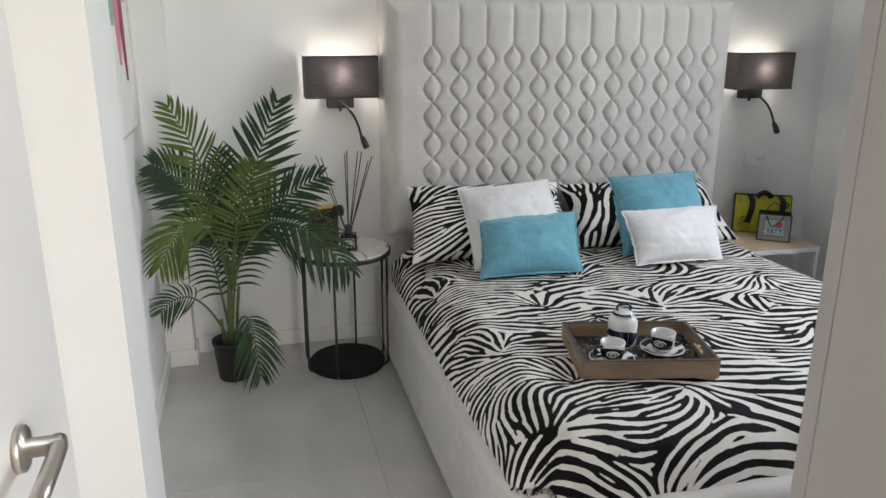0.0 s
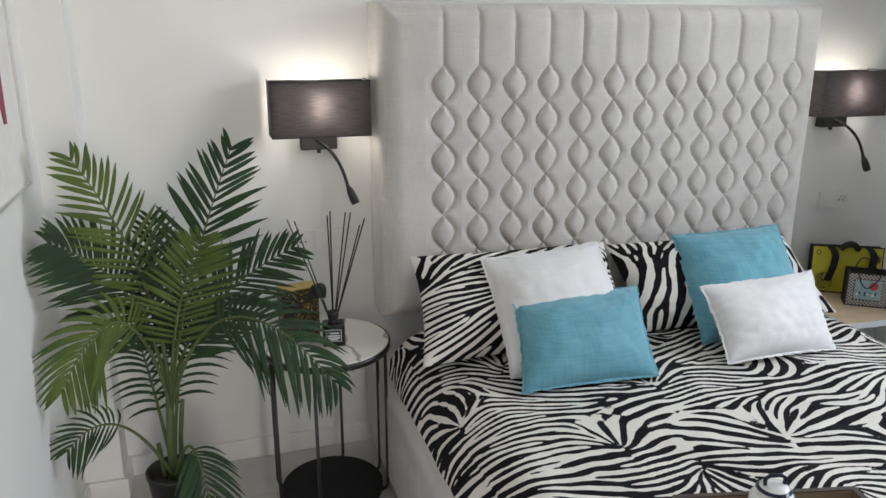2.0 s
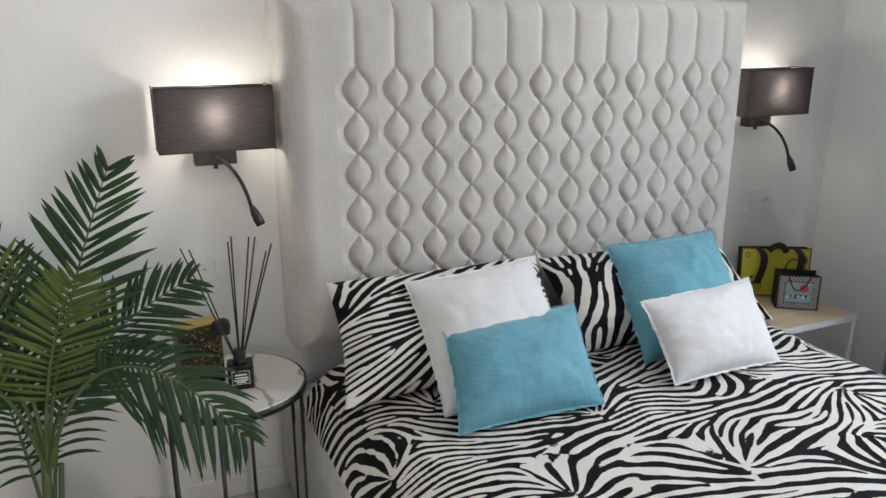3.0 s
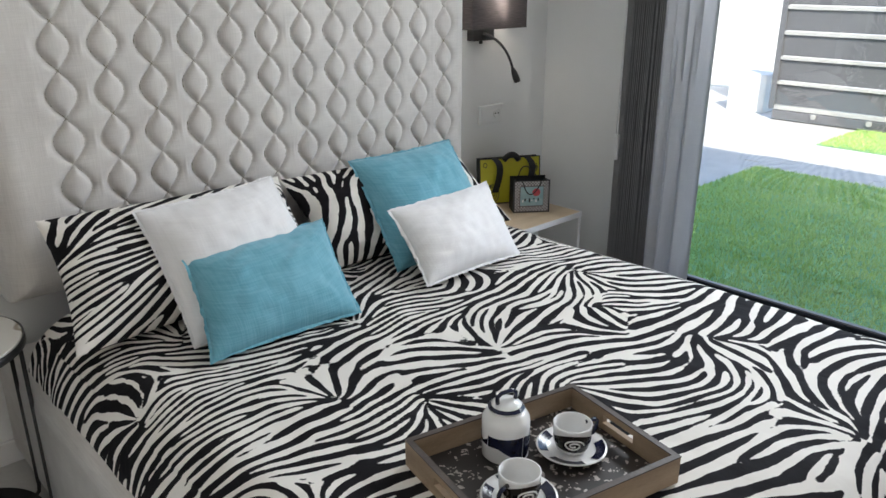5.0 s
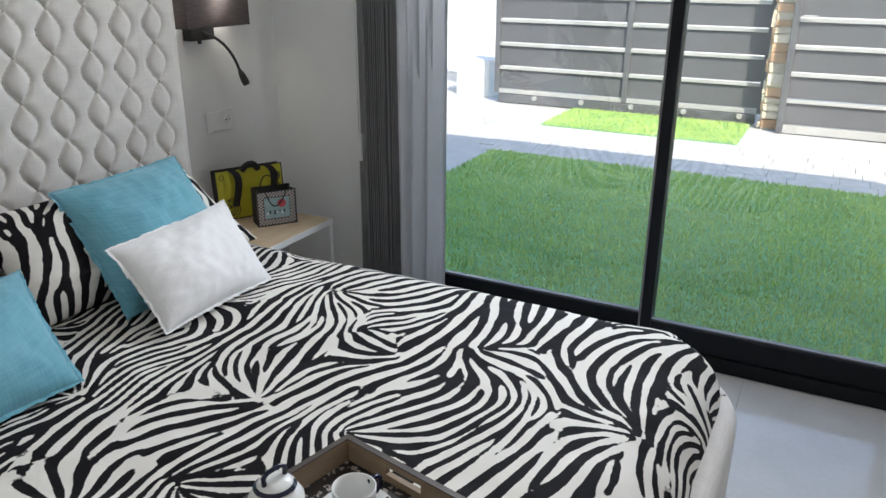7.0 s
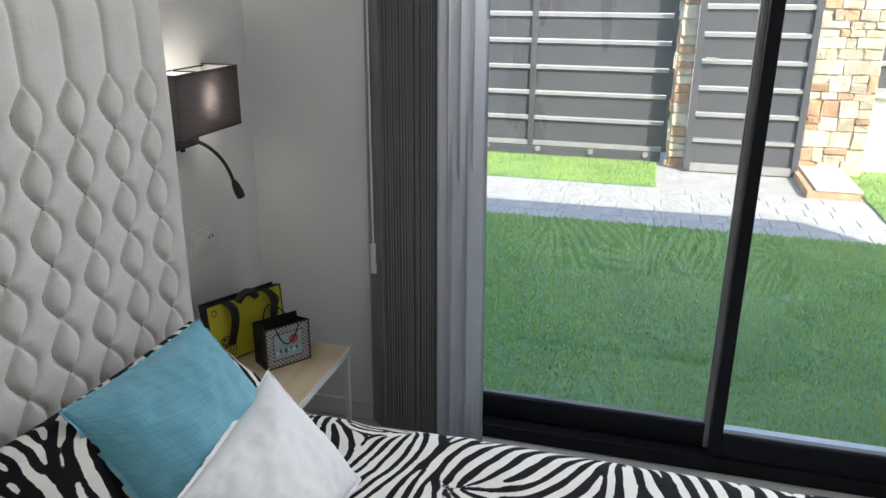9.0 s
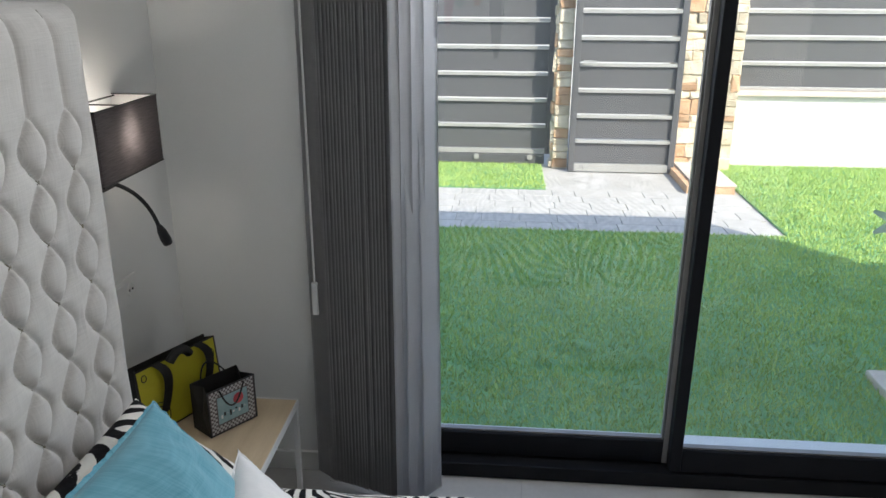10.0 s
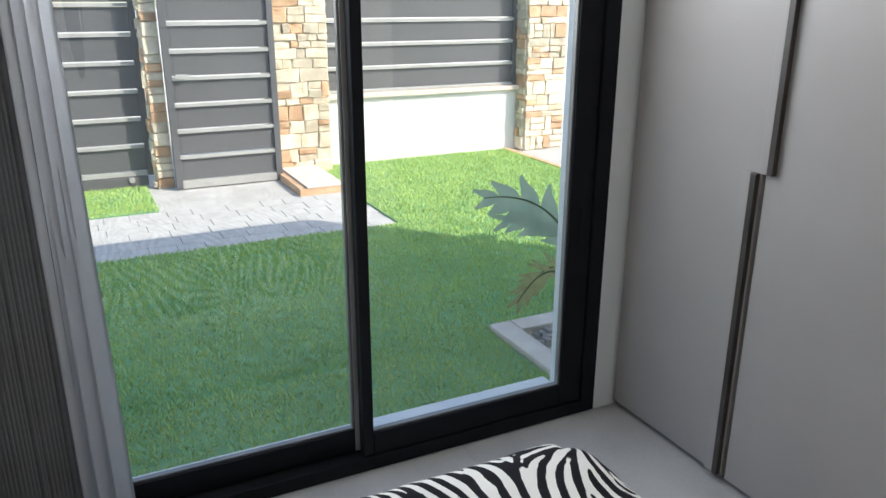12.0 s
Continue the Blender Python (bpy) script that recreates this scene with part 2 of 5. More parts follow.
def lathe(profile, seg=32, bm=None, centre=(0, 0, 0)):
    """Turns (radius, height) pairs round the z axis."""
    own = bmesh.new()
    rings = []
    for r, z in profile:
        if r < 1e-5:
            rings.append([own.verts.new((centre[0], centre[1], centre[2] + z))])
        else:
            rings.append([own.verts.new((centre[0] + r * math.cos(2 * math.pi * i / seg), centre[1] + r * math.sin(2 * math.pi * i / seg), centre[2] + z)) for i in range(seg)])
    for a, b in zip(rings, rings[1:]):
        for i in range(seg):
            j = (i + 1) % seg
            if len(a) == 1 and len(b) > 1:
                own.faces.new((a[0], b[j], b[i]))
            elif len(b) == 1 and len(a) > 1:
                own.faces.new((a[i], a[j], b[0]))
            elif len(a) > 1:
                own.faces.new((a[i], a[j], b[j], b[i]))
    bmesh.ops.recalc_face_normals(own, faces=own.faces[:])
    return joined(bm, own)


def tube(points, r, seg=8, bm=None, taper=None):
    """A round bar along points."""
    own = bmesh.new()
    pts = [Vector(p) for p in points]
    rings, side = [], None
    for i, p in enumerate(pts):
        d = (pts[min(i + 1, len(pts) - 1)] - pts[max(i - 1, 0)]).normalized()
        if side is None:
            side = d.orthogonal().normalized()
        side = (side - d * side.dot(d)).normalized()
        up = d.cross(side)
        k = r if taper is None else r + (taper - r) * i / (len(pts) - 1)
        rings.append([own.verts.new(p + k * (math.cos(2 * math.pi * j / seg) * side + math.sin(2 * math.pi * j / seg) * up)) for j in range(seg)])
    for a, b in zip(rings, rings[1:]):
        for j in range(seg):
            own.faces.new((a[j], a[(j + 1) % seg], b[(j + 1) % seg], b[j]))
    own.faces.new(rings[0][::-1]), own.faces.new(rings[-1])
    bmesh.ops.recalc_face_normals(own, faces=own.faces[:])
    return joined(bm, own)


def bend(a, b, c, n=10):
    """Points of a quadratic curve from a by b to c."""
    a, b, c = Vector(a), Vector(b), Vector(c)
    return [(1 - s) ** 2 * a + 2 * s * (1 - s) * b + s * s * c for s in (i / n for i in range(n + 1))]


def sheet(nu, nv, at, closed=False):
    """A grid of quads whose corners are at(u, v), u and v from 0 to 1, with u and v in metres from uv(u, v) if given."""
    bm = bmesh.new()
    vs = [[bm.verts.new(at(i / nu, j / nv)) for i in range(nu + 1)] for j in range(nv + 1)]
    for j in range(nv):
        for i in range(nu):
            bm.faces.new((vs[j][i], vs[j][i + 1], vs[j + 1][i + 1], vs[j + 1][i]))
    return bm


def setting(name, bm, material, label):
    return lone(name, bm, material, label, name.split("_")[0], kind="structure")


# ---- shell of the room ----
H = 2.62
setting("wall_north", box(-0.6, 3.24, 3.5, 3.68, -0.05, H), WALL, "white painted wall behind the headboard")
setting("wall_west", box(-0.6, -0.43, -0.25, 3.5, -0.05, H), WALL, "white painted side wall with a framed picture")
setting("wall_column_corner", box(-0.43, -0.31, 3.36, 3.5, -0.05, H), WALL, "white boxed column in the corner")
setting("wall_column_entry", box(-0.43, -0.29, 1.65, 1.93, -0.05, H), WALL, "white wall pier beside the picture")
setting("wall_east_a", box(2.98, 3.30, 2.92, 3.5, -0.05, H), WALL, "white wall beside the window")
setting("wall_east_b", box(2.98, 3.30, 0.0, 0.81, -0.05, H), WALL, "narrow white wall between window and wardrobe")
setting("wall_lintel", box(2.98, 3.30, 0.81, 2.92, 2.32, H), WALL, "white wall above the window")
setting("wall_south_a", box(-0.43, -0.31, 0.02, 0.16, -0.05, H), WALL, "white wall beside the doorway")
setting("wall_south_b", box(0.66, 2.98, -0.15, 0.0, -0.05, H), WALL, "white wall behind the wardrobe")
setting("wall_south_lintel", box(-0.31, 0.64, 0.02, 0.16, 2.12, H), WALL, "white wall above the doorway")
setting("ceiling", box(-1.5, 3.24, -2.4, 3.68, H, H + 0.1), CEIL, "plain white ceiling")
setting("wall_hall_west", box(-1.5, -1.35, -2.4, -0.4, -0.05, H), WALL, "plain white hall wall")
# unseen hall end; its opening is made up to hold the fill lamp
for nm, a in (("wall_hall_south_a", (-1.35, 0.5, -0.05, H)), ("wall_hall_south_b", (1.5, 3.1, -0.05, H)), ("wall_hall_south_c", (0.5, 1.5, -0.05, 0.8)), ("wall_hall_south_d", (0.5, 1.5, 2.1, H))):
    setting(nm, box(a[0], a[1], -2.4, -2.25, a[2], a[3]), WALL, "unseen plain white hall wall, opening added for the fill lamp")
setting("wall_hall_east", box(3.1, 3.24, -2.25, -0.15, -0.05, H), WALL, "plain white hall wall")
setting("wall_hall_north", box(-1.35, -0.6, -0.4, -0.25, -0.05, H), WALL, "plain white hall wall")
setting("house_roof", box(-5, 3.30, -2.24, 9.0, H + 0.1, 3.805), RENDER_W, "white parapet block of the house roof")
setting("wall_house_north", box(3.0, 3.30, 3.68, 9.0, -0.12, H + 0.1), RENDER_W, "white rendered house wall outside")
setting("floor_slab", box(-1.5, 3.0, -2.4, 3.6, -0.12, -0.012), GROUT, "grey grout bed under the floor tiles")
for nm, bm in (("baseboard_north", box(-0.31, 2.98, 3.486, 3.5, 0.0, 0.075, 0.003)), ("baseboard_west", box(-0.43, -0.416, 1.93, 3.36, 0.0, 0.075, 0.003)),
               ("baseboard_column", box(-0.43, -0.296, 3.346, 3.36, 0.0, 0.075, 0.003)), ("baseboard_column_side", box(-0.31, -0.296, 3.36, 3.486, 0.0, 0.075, 0.003)),
               ("baseboard_east", box(2.966, 2.98, 2.92, 3.486, 0.0, 0.075, 0.003))):
    setting(nm, bm, SKIRT, "white skirting board along the wall")
floor = thing("floor", Matrix(), "pale grey polished porcelain floor tiles", "floor", kind="structure")

# ---- window ----
win = thing("window_1", Matrix(), "black aluminium sliding garden window with two glass leaves", "window", kind="structure")
part("frame_sill", box(2.975, 3.13, 0.81, 2.92, 0.0, 0.055, 0.003), BLACK_ALU, win)
part("frame_head", box(2.975, 3.13, 0.81, 2.92, 2.26, 2.32, 0.003), BLACK_ALU, win)
part("frame_jamb", box(2.975, 3.13, 0.81, 0.875, 0.055, 2.26, 0.003), BLACK_ALU, win)
part("frame_jamb", box(2.975, 3.13, 2.87, 2.92, 0.055, 2.26, 0.003), BLACK_ALU, win)


def sash(y0, y1, x, left, right, mat_stile):
    leaf = part("sash", box(x, x + 0.045, y0 + left, y1 - right, 0.058, 0.145, 0.004), BLACK_ALU, win, "black sliding leaf")
    part("stile", box(x, x + 0.045, y0, y0 + left, 0.058, 2.255, 0.004), BLACK_ALU, leaf)
    part("stile", box(x, x + 0.045, y1 - right, y1, 0.058, 2.255, 0.004), mat_stile, leaf)
    part("rail", box(x, x + 0.045, y0 + left, y1 - right, 2.17, 2.255, 0.004), BLACK_ALU, leaf)
    bead = box(x + 0.012, x + 0.034, y0 + left, y1 - right, 0.145, 0.151)
    box(x + 0.012, x + 0.034, y0 + left, y0 + left + 0.006, 0.151, 2.17, 0, 2, bead)
    part("gasket", bead, GREY_ALU, leaf)
    pane = part("pane", box(x + 0.018, x + 0.026, y0 + left, y1 - right, 0.145, 2.17), PANE, leaf, "clear window glass")
    pane.visible_shadow = False
    return leaf


right_leaf = sash(0.88, 1.836, 2.985, 0.1, 0.04, BLACK_ALU)
left_leaf = sash(1.80, 2.868, 3.035, 0.05, 0.085, BLACK_ALU)
# grey strip paints the light caught on the black stile's side
part("weather_bar", box(3.0305, 3.0345, 1.80, 1.852, 0.06, 2.25, 0.002), GREY_ALU, left_leaf, "interlock strip in the grey of the black stile's lit side")
part("pull", box(2.979, 2.986, 0.915, 0.935, 0.75, 0.9, 0.003), BLACK_ALU, right_leaf, "recessed black pull")
setting("window_sill", box(3.13, 3.35, 0.812, 2.918, -0.1, -0.02, 0.006), SKIRT, "white stone sill outside the window")

# ---- wardrobe ----
ward = thing("wardrobe", Matrix.Translation((0.64, 0, 0)), "built-in greige wardrobe with dark recessed grip profiles", "wardrobe")
part("carcass", box(0.0, 2.33, 0.1, 0.682, 0.02, 2.5, 0.002), WARDROBE, ward)
part("plinth", box(0.02, 2.33, 0.12, 0.66, 0.0, 0.02), HANDLE_DARK, ward)
seam = 2.33 - 0.62
for x0, x1 in ((seam + 0.008, 2.328), (seam - 0.85, seam - 0.008), (0.002, seam - 0.858)):
    part("door", box(x0, x1, 0.684, 0.71, 0.025, 2.5, 0.002), WARDROBE, ward)
up = part("grip_profile", box(1.664, 1.686, 0.71, 0.73, 1.138, 2.45, 0.002), HANDLE_DARK, ward, "dark brown upper grip profile")
low = part("grip_profile", box(1.724, 1.746, 0.71, 0.73, 0.03, 1.135, 0.002), HANDLE_DARK, ward, "dark brown lower grip profile")
part("grip_lip", box(1.6865, 1.716, 0.7105, 0.728, 1.138, 2.45, 0.002), WARDROBE, up)
part("grip_lip", box(1.7465, 1.785, 0.7105, 0.728, 0.03, 1.138, 0.002), WARDROBE, low)

# ---- entrance door, standing open along the wall ----
door = thing("door_1", pose(-0.305, 0.17, 0.0), "white lacquered door standing open", "door", kind="structure")
leaf = part("leaf", box(0.0, 0.04, 0.0, 0.85, 0.008, 2.04, 0.003), DOOR_WHITE, door)
rose = lathe([(0.0, 0.0), (0.026, 0.0), (0.026, 0.007), (0.024, 0.009), (0.011, 0.0095), (0.011, 0.045), (0.0, 0.045)], 28)
bmesh.ops.transform(rose, matrix=pose(0.04, 0.64, 1.06, 0, 90, 0), verts=rose.verts)
h = part("door_handle", rose, NICKEL, leaf, "satin nickel lever handle", True)
part("lever", tube([(0.078, 0.65, 1.06), (0.082, 0.635, 1.06), (0.083, 0.565, 1.058), (0.083, 0.52, 1.058)], 0.0095, 12), NICKEL, h, "", True)

# ---- bed ----
BX0, BX1, BY0, BY1 = 0.545, 2.34, 1.39, 3.30


def rounded(x0, x1, y0, y1, r, n=10):
    """Corner points of a rectangle with round corners at its foot end."""
    pts = [(x1, y1), (x0, y1)]
    pts += [(x0 + r - r * math.cos(a), y0 + r - r * math.sin(a)) for a in (math.pi / 2 * i / n for i in range(n + 1))]
    pts += [(x1 - r + r * math.sin(a), y0 + r - r * math.cos(a)) for a in (math.pi / 2 * i / n for i in range(n + 1))]
    return pts


def prism(outline, z0, z1, bevel=0.0, seg=3):
    bm = bmesh.new()
    base = [bm.verts.new((x, y, z0)) for x, y in outline]
    top = [bm.verts.new((x, y, z1)) for x, y in outline]
    for i in range(len(base)):
        j = (i + 1) % len(base)
        bm.faces.new((base[i], base[j], top[j], top[i]))
    bm.faces.new(base[::-1]), bm.faces.new(top)
    bmesh.ops.recalc_face_normals(bm, faces=bm.faces[:])
    if bevel:
        rim = [e for e in bm.edges if abs(e.verts[0].co.z - e.verts[1].co.z) < 1e-6]
        bmesh.ops.bevel(bm, geom=rim, offset=bevel, segments=seg, profile=0.5, affect="EDGES")
    return bm


bed = thing("bed", Matrix.Translation((1.34, 2.4, 0)), "wide bed with pale grey upholstered frame and tall tufted headboard", "bed")
off = Matrix.Translation((-1.34, -2.4, 0))


def bedpart(name, bm, material, label="", smooth=True):
    bmesh.ops.transform(bm, matrix=off, verts=bm.verts)
    return part(name, bm, material, bed, label, smooth)


bedpart("bed_frame", prism(rounded(BX0, BX1, BY0, 3.48, 0.30, 18), 0.025, 0.385, 0.04, 5), LINEN, "grey upholstered bed frame with round corners")
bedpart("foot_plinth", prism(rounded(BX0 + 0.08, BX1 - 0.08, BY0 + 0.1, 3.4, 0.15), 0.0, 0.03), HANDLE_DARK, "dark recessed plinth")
bedpart("mattress", prism(rounded(BX0 + 0.18, BX1 - 0.2, BY0 + 0.2, 3.25, 0.14, 8), 0.36, 0.465, 0.03), WHITE_CLOTH)

# tufted headboard: channels above, chains of pointed ovals below
HX0, HX1, HZ0, HZ1, HY = 0.585, 2.278, 0.555, 1.605, 3.295
PITCH = 0.1235
SEAMS = [0.793 + 0.1234 * i for i in range(12)]


def tuft(x, z):
    q = min(x - HX0, HX1 - x, HZ1 - z, z - HZ0)
    q = max(q, 0.0)
    r = 0.075
    side = r - math.sqrt(max(r * r - (r - min(q, r)) ** 2, 0.0))
    i = min(max(round((x - SEAMS[0]) / 0.1234), 0), 11)
    dx = x - SEAMS[i]
    cut = 0.0
    if z > 1.41:
        cut = 0.016 * math.exp(-abs(dx) / 0.010)
    else:
        s = ((1.41 - z) / PITCH) % 1.0
        a = 0.039 * math.sin(math.pi * s) ** 1.15
        d = abs(abs(dx) - a) * (0.75 if 0.2 < s < 0.8 else 0.6)
        cut = 0.016 * math.exp(-d / 0.0065)
        if abs(dx) < a:
            cut -= 0.006 * (1 - (abs(dx) / max(a, 1e-4)) ** 2)
        elif abs(dx) < 0.061:
            cut += 0.003 * math.exp(-((s - 0.5) / 0.22) ** 2) * (1 - abs(abs(dx) - 0.061) / 0.061)
    if (x < SEAMS[0] and dx < -0.05) or (x > SEAMS[11] and dx > 0.05):
        cut *= max(0.0, 1 - (abs(dx) - 0.05) / 0.03)
    fade = min(q / 0.05, 1.0)
    soft = 0.003 * noise.noise((x * 9, z * 7, 0.3))
    return HY + side + cut * fade + soft


NX, NZ = 420, 262
hb = bmesh.new()
grid = [[hb.verts.new((HX0 + (HX1 - HX0) * i / NX, tuft(HX0 + (HX1 - HX0) * i / NX, HZ0 + (HZ1 - HZ0) * j / NZ), HZ0 + (HZ1 - HZ0) * j / NZ)) for i in range(NX + 1)] for j in range(NZ + 1)]
for j in range(NZ):
    for i in range(NX):
        hb.faces.new((grid[j][i], grid[j][i + 1], grid[j + 1][i + 1], grid[j + 1][i]))
loop = grid[0] + [r[NX] for r in grid[1:]] + grid[NZ][-2::-1] + [grid[j][0] for j in range(NZ - 1, 0, -1)]
back = [hb.verts.new((v.co.x, 3.498, v.co.z)) for v in loop]
for i in range(len(loop)):
    j = (i + 1) % len(loop)
    hb.faces.new((loop[j], loop[i], back[i], back[j]))
head = bedpart("headboard", hb, LINEN, "tall grey headboard tufted with chains of ovals")
cord = None
for x in SEAMS:
    cord = tube([(x, tuft(x, z) - 0.0005, z) for z in (1.41, 1.45, 1.5, 1.54, 1.56, 1.58, 1.592)], 0.0016, 5, cord)
    for sgn in (-1, 1):
        pts = []
        for k in range(0, 13 * 6 + 1):
            z = 1.41 - PITCH * k / 12
            xx = x + sgn * 0.039 * math.sin(math.pi * ((k / 12) % 1.0)) ** 1.15
            pts.append((xx, tuft(xx, z) - 0.0005, z))
        cord = tube(pts, 0.0016, 5, cord)
bmesh.ops.transform(cord, matrix=off, verts=cord.verts)
part("stitching", cord, mottled("seam thread", (0.3, 0.28, 0.17), (0.38, 0.36, 0.34), 30, 0.9), head, "grey seam thread", True)

# duvet: one cloth that falls over the mattress edge onto the frame
DX0, DX1, DY0, DY1 = 0.575, 2.28, 1.435, 3.27


def duvet_at(u, v):
    a, b = (u - 0.5) * 2, v
    hw, hl, rad, drop = (DX1 - DX0) / 2, DY1 - DY0, 0.18, 0.15
    span = hw + 0.10
    s = a * span
    t = b * (hl + 0.10)
    # distance past the flat top towards the sides and the foot
    over_x, over_y = max(abs(s) - (hw - rad), 0.0), max(t - (hl - rad), 0.0)
    over = math.hypot(over_x, over_y)
    cx, cy = min(abs(s), hw - rad), min(t, hl - rad)
    if over > 0:
        ang = min(over / rad, math.pi / 2)
        out = rad * math.sin(ang)
        down = rad * (1 - math.cos(ang)) + max(over - rad * math.pi / 2, 0.0)
        cx += out * over_x / over
        cy += out * over_y / over
    else:
        down = 0.0
    down = min(down, drop)
    # the two corners at the foot are round in plan
    px, py = cx - (hw - 0.17), cy - (hl - 0.17)
    if px > 0 and py > 0:
        k = max(px, py) / math.hypot(px, py)
        cx, cy = hw - 0.17 + px * k, hl - 0.17 + py * k
    x, y = (DX0 + DX1) / 2 + math.copysign(cx, a), DY1 - cy
    z = 0.527 - down
    w = 0.014 * noise.noise((x * 2.3, y * 2.3, 1.0)) + 0.009 * noise.noise((x * 7 + 3 * y, y * 4, 4.0)) + 0.003 * noise.noise((x * 19, y * 15, 9.0))
    if over > 0:
        e = 0.010 * noise.noise((x * 12 + y * 12, z * 3, 2.0)) * min(over / rad, 1)
        x += math.copysign(e, a) * over_x / over
        y -= e * over_y / over
    return (x, y, z + w * (1 if down < 0.05 else 0.4))


NU, NV = 400, 430
dv = bmesh.new()
vs = [[dv.verts.new(duvet_at(i / NU, j / NV)) for i in range(NU + 1)] for j in range(NV + 1)]
for j in range(NV):
    for i in range(NU):
        dv.faces.new((vs[j][i], vs[j + 1][i], vs[j + 1][i + 1], vs[j][i + 1]))
duvet = lone("duvet", dv, DUVET, "black and white zebra print duvet spread on the bed", "duvet", smooth=True)
striped = duvet.data.attributes.new("stripe", "FLOAT", "POINT")
striped.data.foreach_set("value", stripes(NU + 1, NV + 1, 0.0046, 11, 0.1).ravel().astype(np.float32))
thick = duvet.modifiers.new("thickness", "SOLIDIFY")
thick.thickness, thick.offset = 0.012, -1


# ---- pillows ----
def pillow(name, tl, tr, bl, br, thick_m, material, label, group="", fringe=False, seed=0, n=44):
    """A stuffed cushion spread between four corners."""
    tl, tr, bl, br = (Vector(c) for c in (tl, tr, bl, br))
    centre = (tl + tr + bl + br) / 4
    w, hgt = (tr - tl + br - bl).length / 2, (tl - bl + tr - br).length / 2
    nor = (tr - tl + br - bl).cross(tl - bl + tr - br).normalized()
    bm = bmesh.new()
    for side in (1, -1):
        rows = []
        for j in range(n + 1):
            row = []
            for i in range(n + 1):
                u, v = i / n, j / n
                a, b = 2 * u - 1, 2 * v - 1
                # sides draw in between the corners
                pull = 0.055
                uu = 0.5 + a / 2 * (1 - pull * (1 - b * b))
                vv = 0.5 + b / 2 * (1 - pull * (1 - a * a))
                p = (bl * (1 - uu) + br * uu) * (1 - vv) + (tl * (1 - uu) + tr * uu) * vv
                fat = max((1 - abs(a) ** 2.6) * (1 - abs(b) ** 2.6), 0.0) ** 0.62
                crease = 1 + 0.20 * noise.noise((a * 1.6 + seed, b * 1.6, side * 2.0)) + 0.08 * noise.noise((a * 5 + seed, b * 4, side * 3.0)) + 0.10 * (abs(a * b)) ** 0.7 * noise.noise((a * 9 + b * 3 + seed, b * 9 - a * 3, side * 4.0))
                fold = 0.004 * noise.noise((a * 7 + seed * 3, b * 7, 5.0)) * (1 - fat * 0.5)
                row.append(bm.verts.new(p - centre + nor * side * (thick_m / 2 * fat * crease + 0.002) + nor * fold))
            rows.append(row)
        for j in range(n):
            for i in range(n):
                q = (rows[j][i], rows[j][i + 1], rows[j + 1][i + 1], rows[j + 1][i])
                bm.faces.new(q if side > 0 else q[::-1])
        if side == 1:
            first = rows
    last = rows
    rim = lambda g: g[0] + [r[n] for r in g[1:]] + g[n][-2::-1] + [g[j][0] for j in range(n - 1, 0, -1)]
    ra, rb = rim(first), rim(last)
    for i in range(len(ra)):
        j = (i + 1) % len(ra)
        bm.faces.new((ra[i], rb[i], rb[j], ra[j]))
    edge = [v.co.copy() for v in ra]
    ob = thing(name, Matrix.Translation(centre), label, "pillow", group)
    cover = part("cover", bm, material, ob, "", True)
    if material is DUVET:
        field = stripes(n + 1, n + 1, 0.68 * w / n, seed, 0.9).ravel()
        cover.data.attributes.new("stripe", "FLOAT", "POINT").data.foreach_set("value", np.concatenate([field, field]).astype(np.float32))
    if fringe:
        fr = bmesh.new()
        rnd = random.Random(seed)
        mid = Vector((0, 0, 0))
        flange = [(c, c + (c - mid).normalized() * (0.009 + 0.002 * noise.noise((c.x * 40 + seed, c.y * 40, c.z * 40)))) for c in edge]
        m2 = len(flange)
        a = [fr.verts.new(p + nor * 0.0015) for p, q in flange]
        b = [fr.verts.new(q + nor * (0.002 * rnd.uniform(-1, 1) + 0.005 * noise.noise((q.x * 22 + seed, q.y * 22, q.z * 22))) + (q - p) * rnd.uniform(-0.2, 0.2)) for p, q in flange]
        c2 = [fr.verts.new(p - nor * 0.0015) for p, q in flange]
        for i in range(m2):
            j = (i + 1) % m2
            fr.faces.new((a[i], b[i], b[j], a[j])), fr.faces.new((c2[j], b[j], b[i], c2[i]))
        part("frayed_edge", fr, material, ob, "frayed cloth edge")
    return ob


pillow("zebra_pillow", (0.645, 3.19, 0.815), (1.375, 3.25, 0.79), (0.615, 2.93, 0.545), (1.36, 2.97, 0.545), 0.19, DUVET, "zebra print pillow leaning on the headboard", "bed pillows", seed=1, n=150)
pillow("zebra_pillow", (1.385, 3.26, 0.775), (2.12, 3.23, 0.775), (1.385, 2.98, 0.545), (2.19, 2.98, 0.53), 0.18, DUVET, "zebra print pillow leaning on the headboard", "bed pillows", seed=5, n=150)
pillow("white_cushion", (0.855, 3.09, 0.815), (1.275, 3.12, 0.83), (0.855, 2.81, 0.535), (1.29, 2.82, 0.535), 0.16, WHITE_CLOTH, "square white cushion with frayed edges", "scatter cushions", True, 2)
pillow("blue_cushion", (0.905, 2.93, 0.715), (1.36, 2.99, 0.71), (0.845, 2.70, 0.54), (1.265, 2.69, 0.54), 0.15, BLUE, "oblong turquoise cushion with frayed edges", "scatter cushions", True, 3)
pillow("blue_cushion", (1.6, 3.17, 0.815), (2.01, 3.13, 0.835), (1.535, 2.85, 0.54), (2.0, 2.88, 0.54), 0.16, BLUE, "square turquoise cushion with frayed edges", "scatter cushions", True, 4)
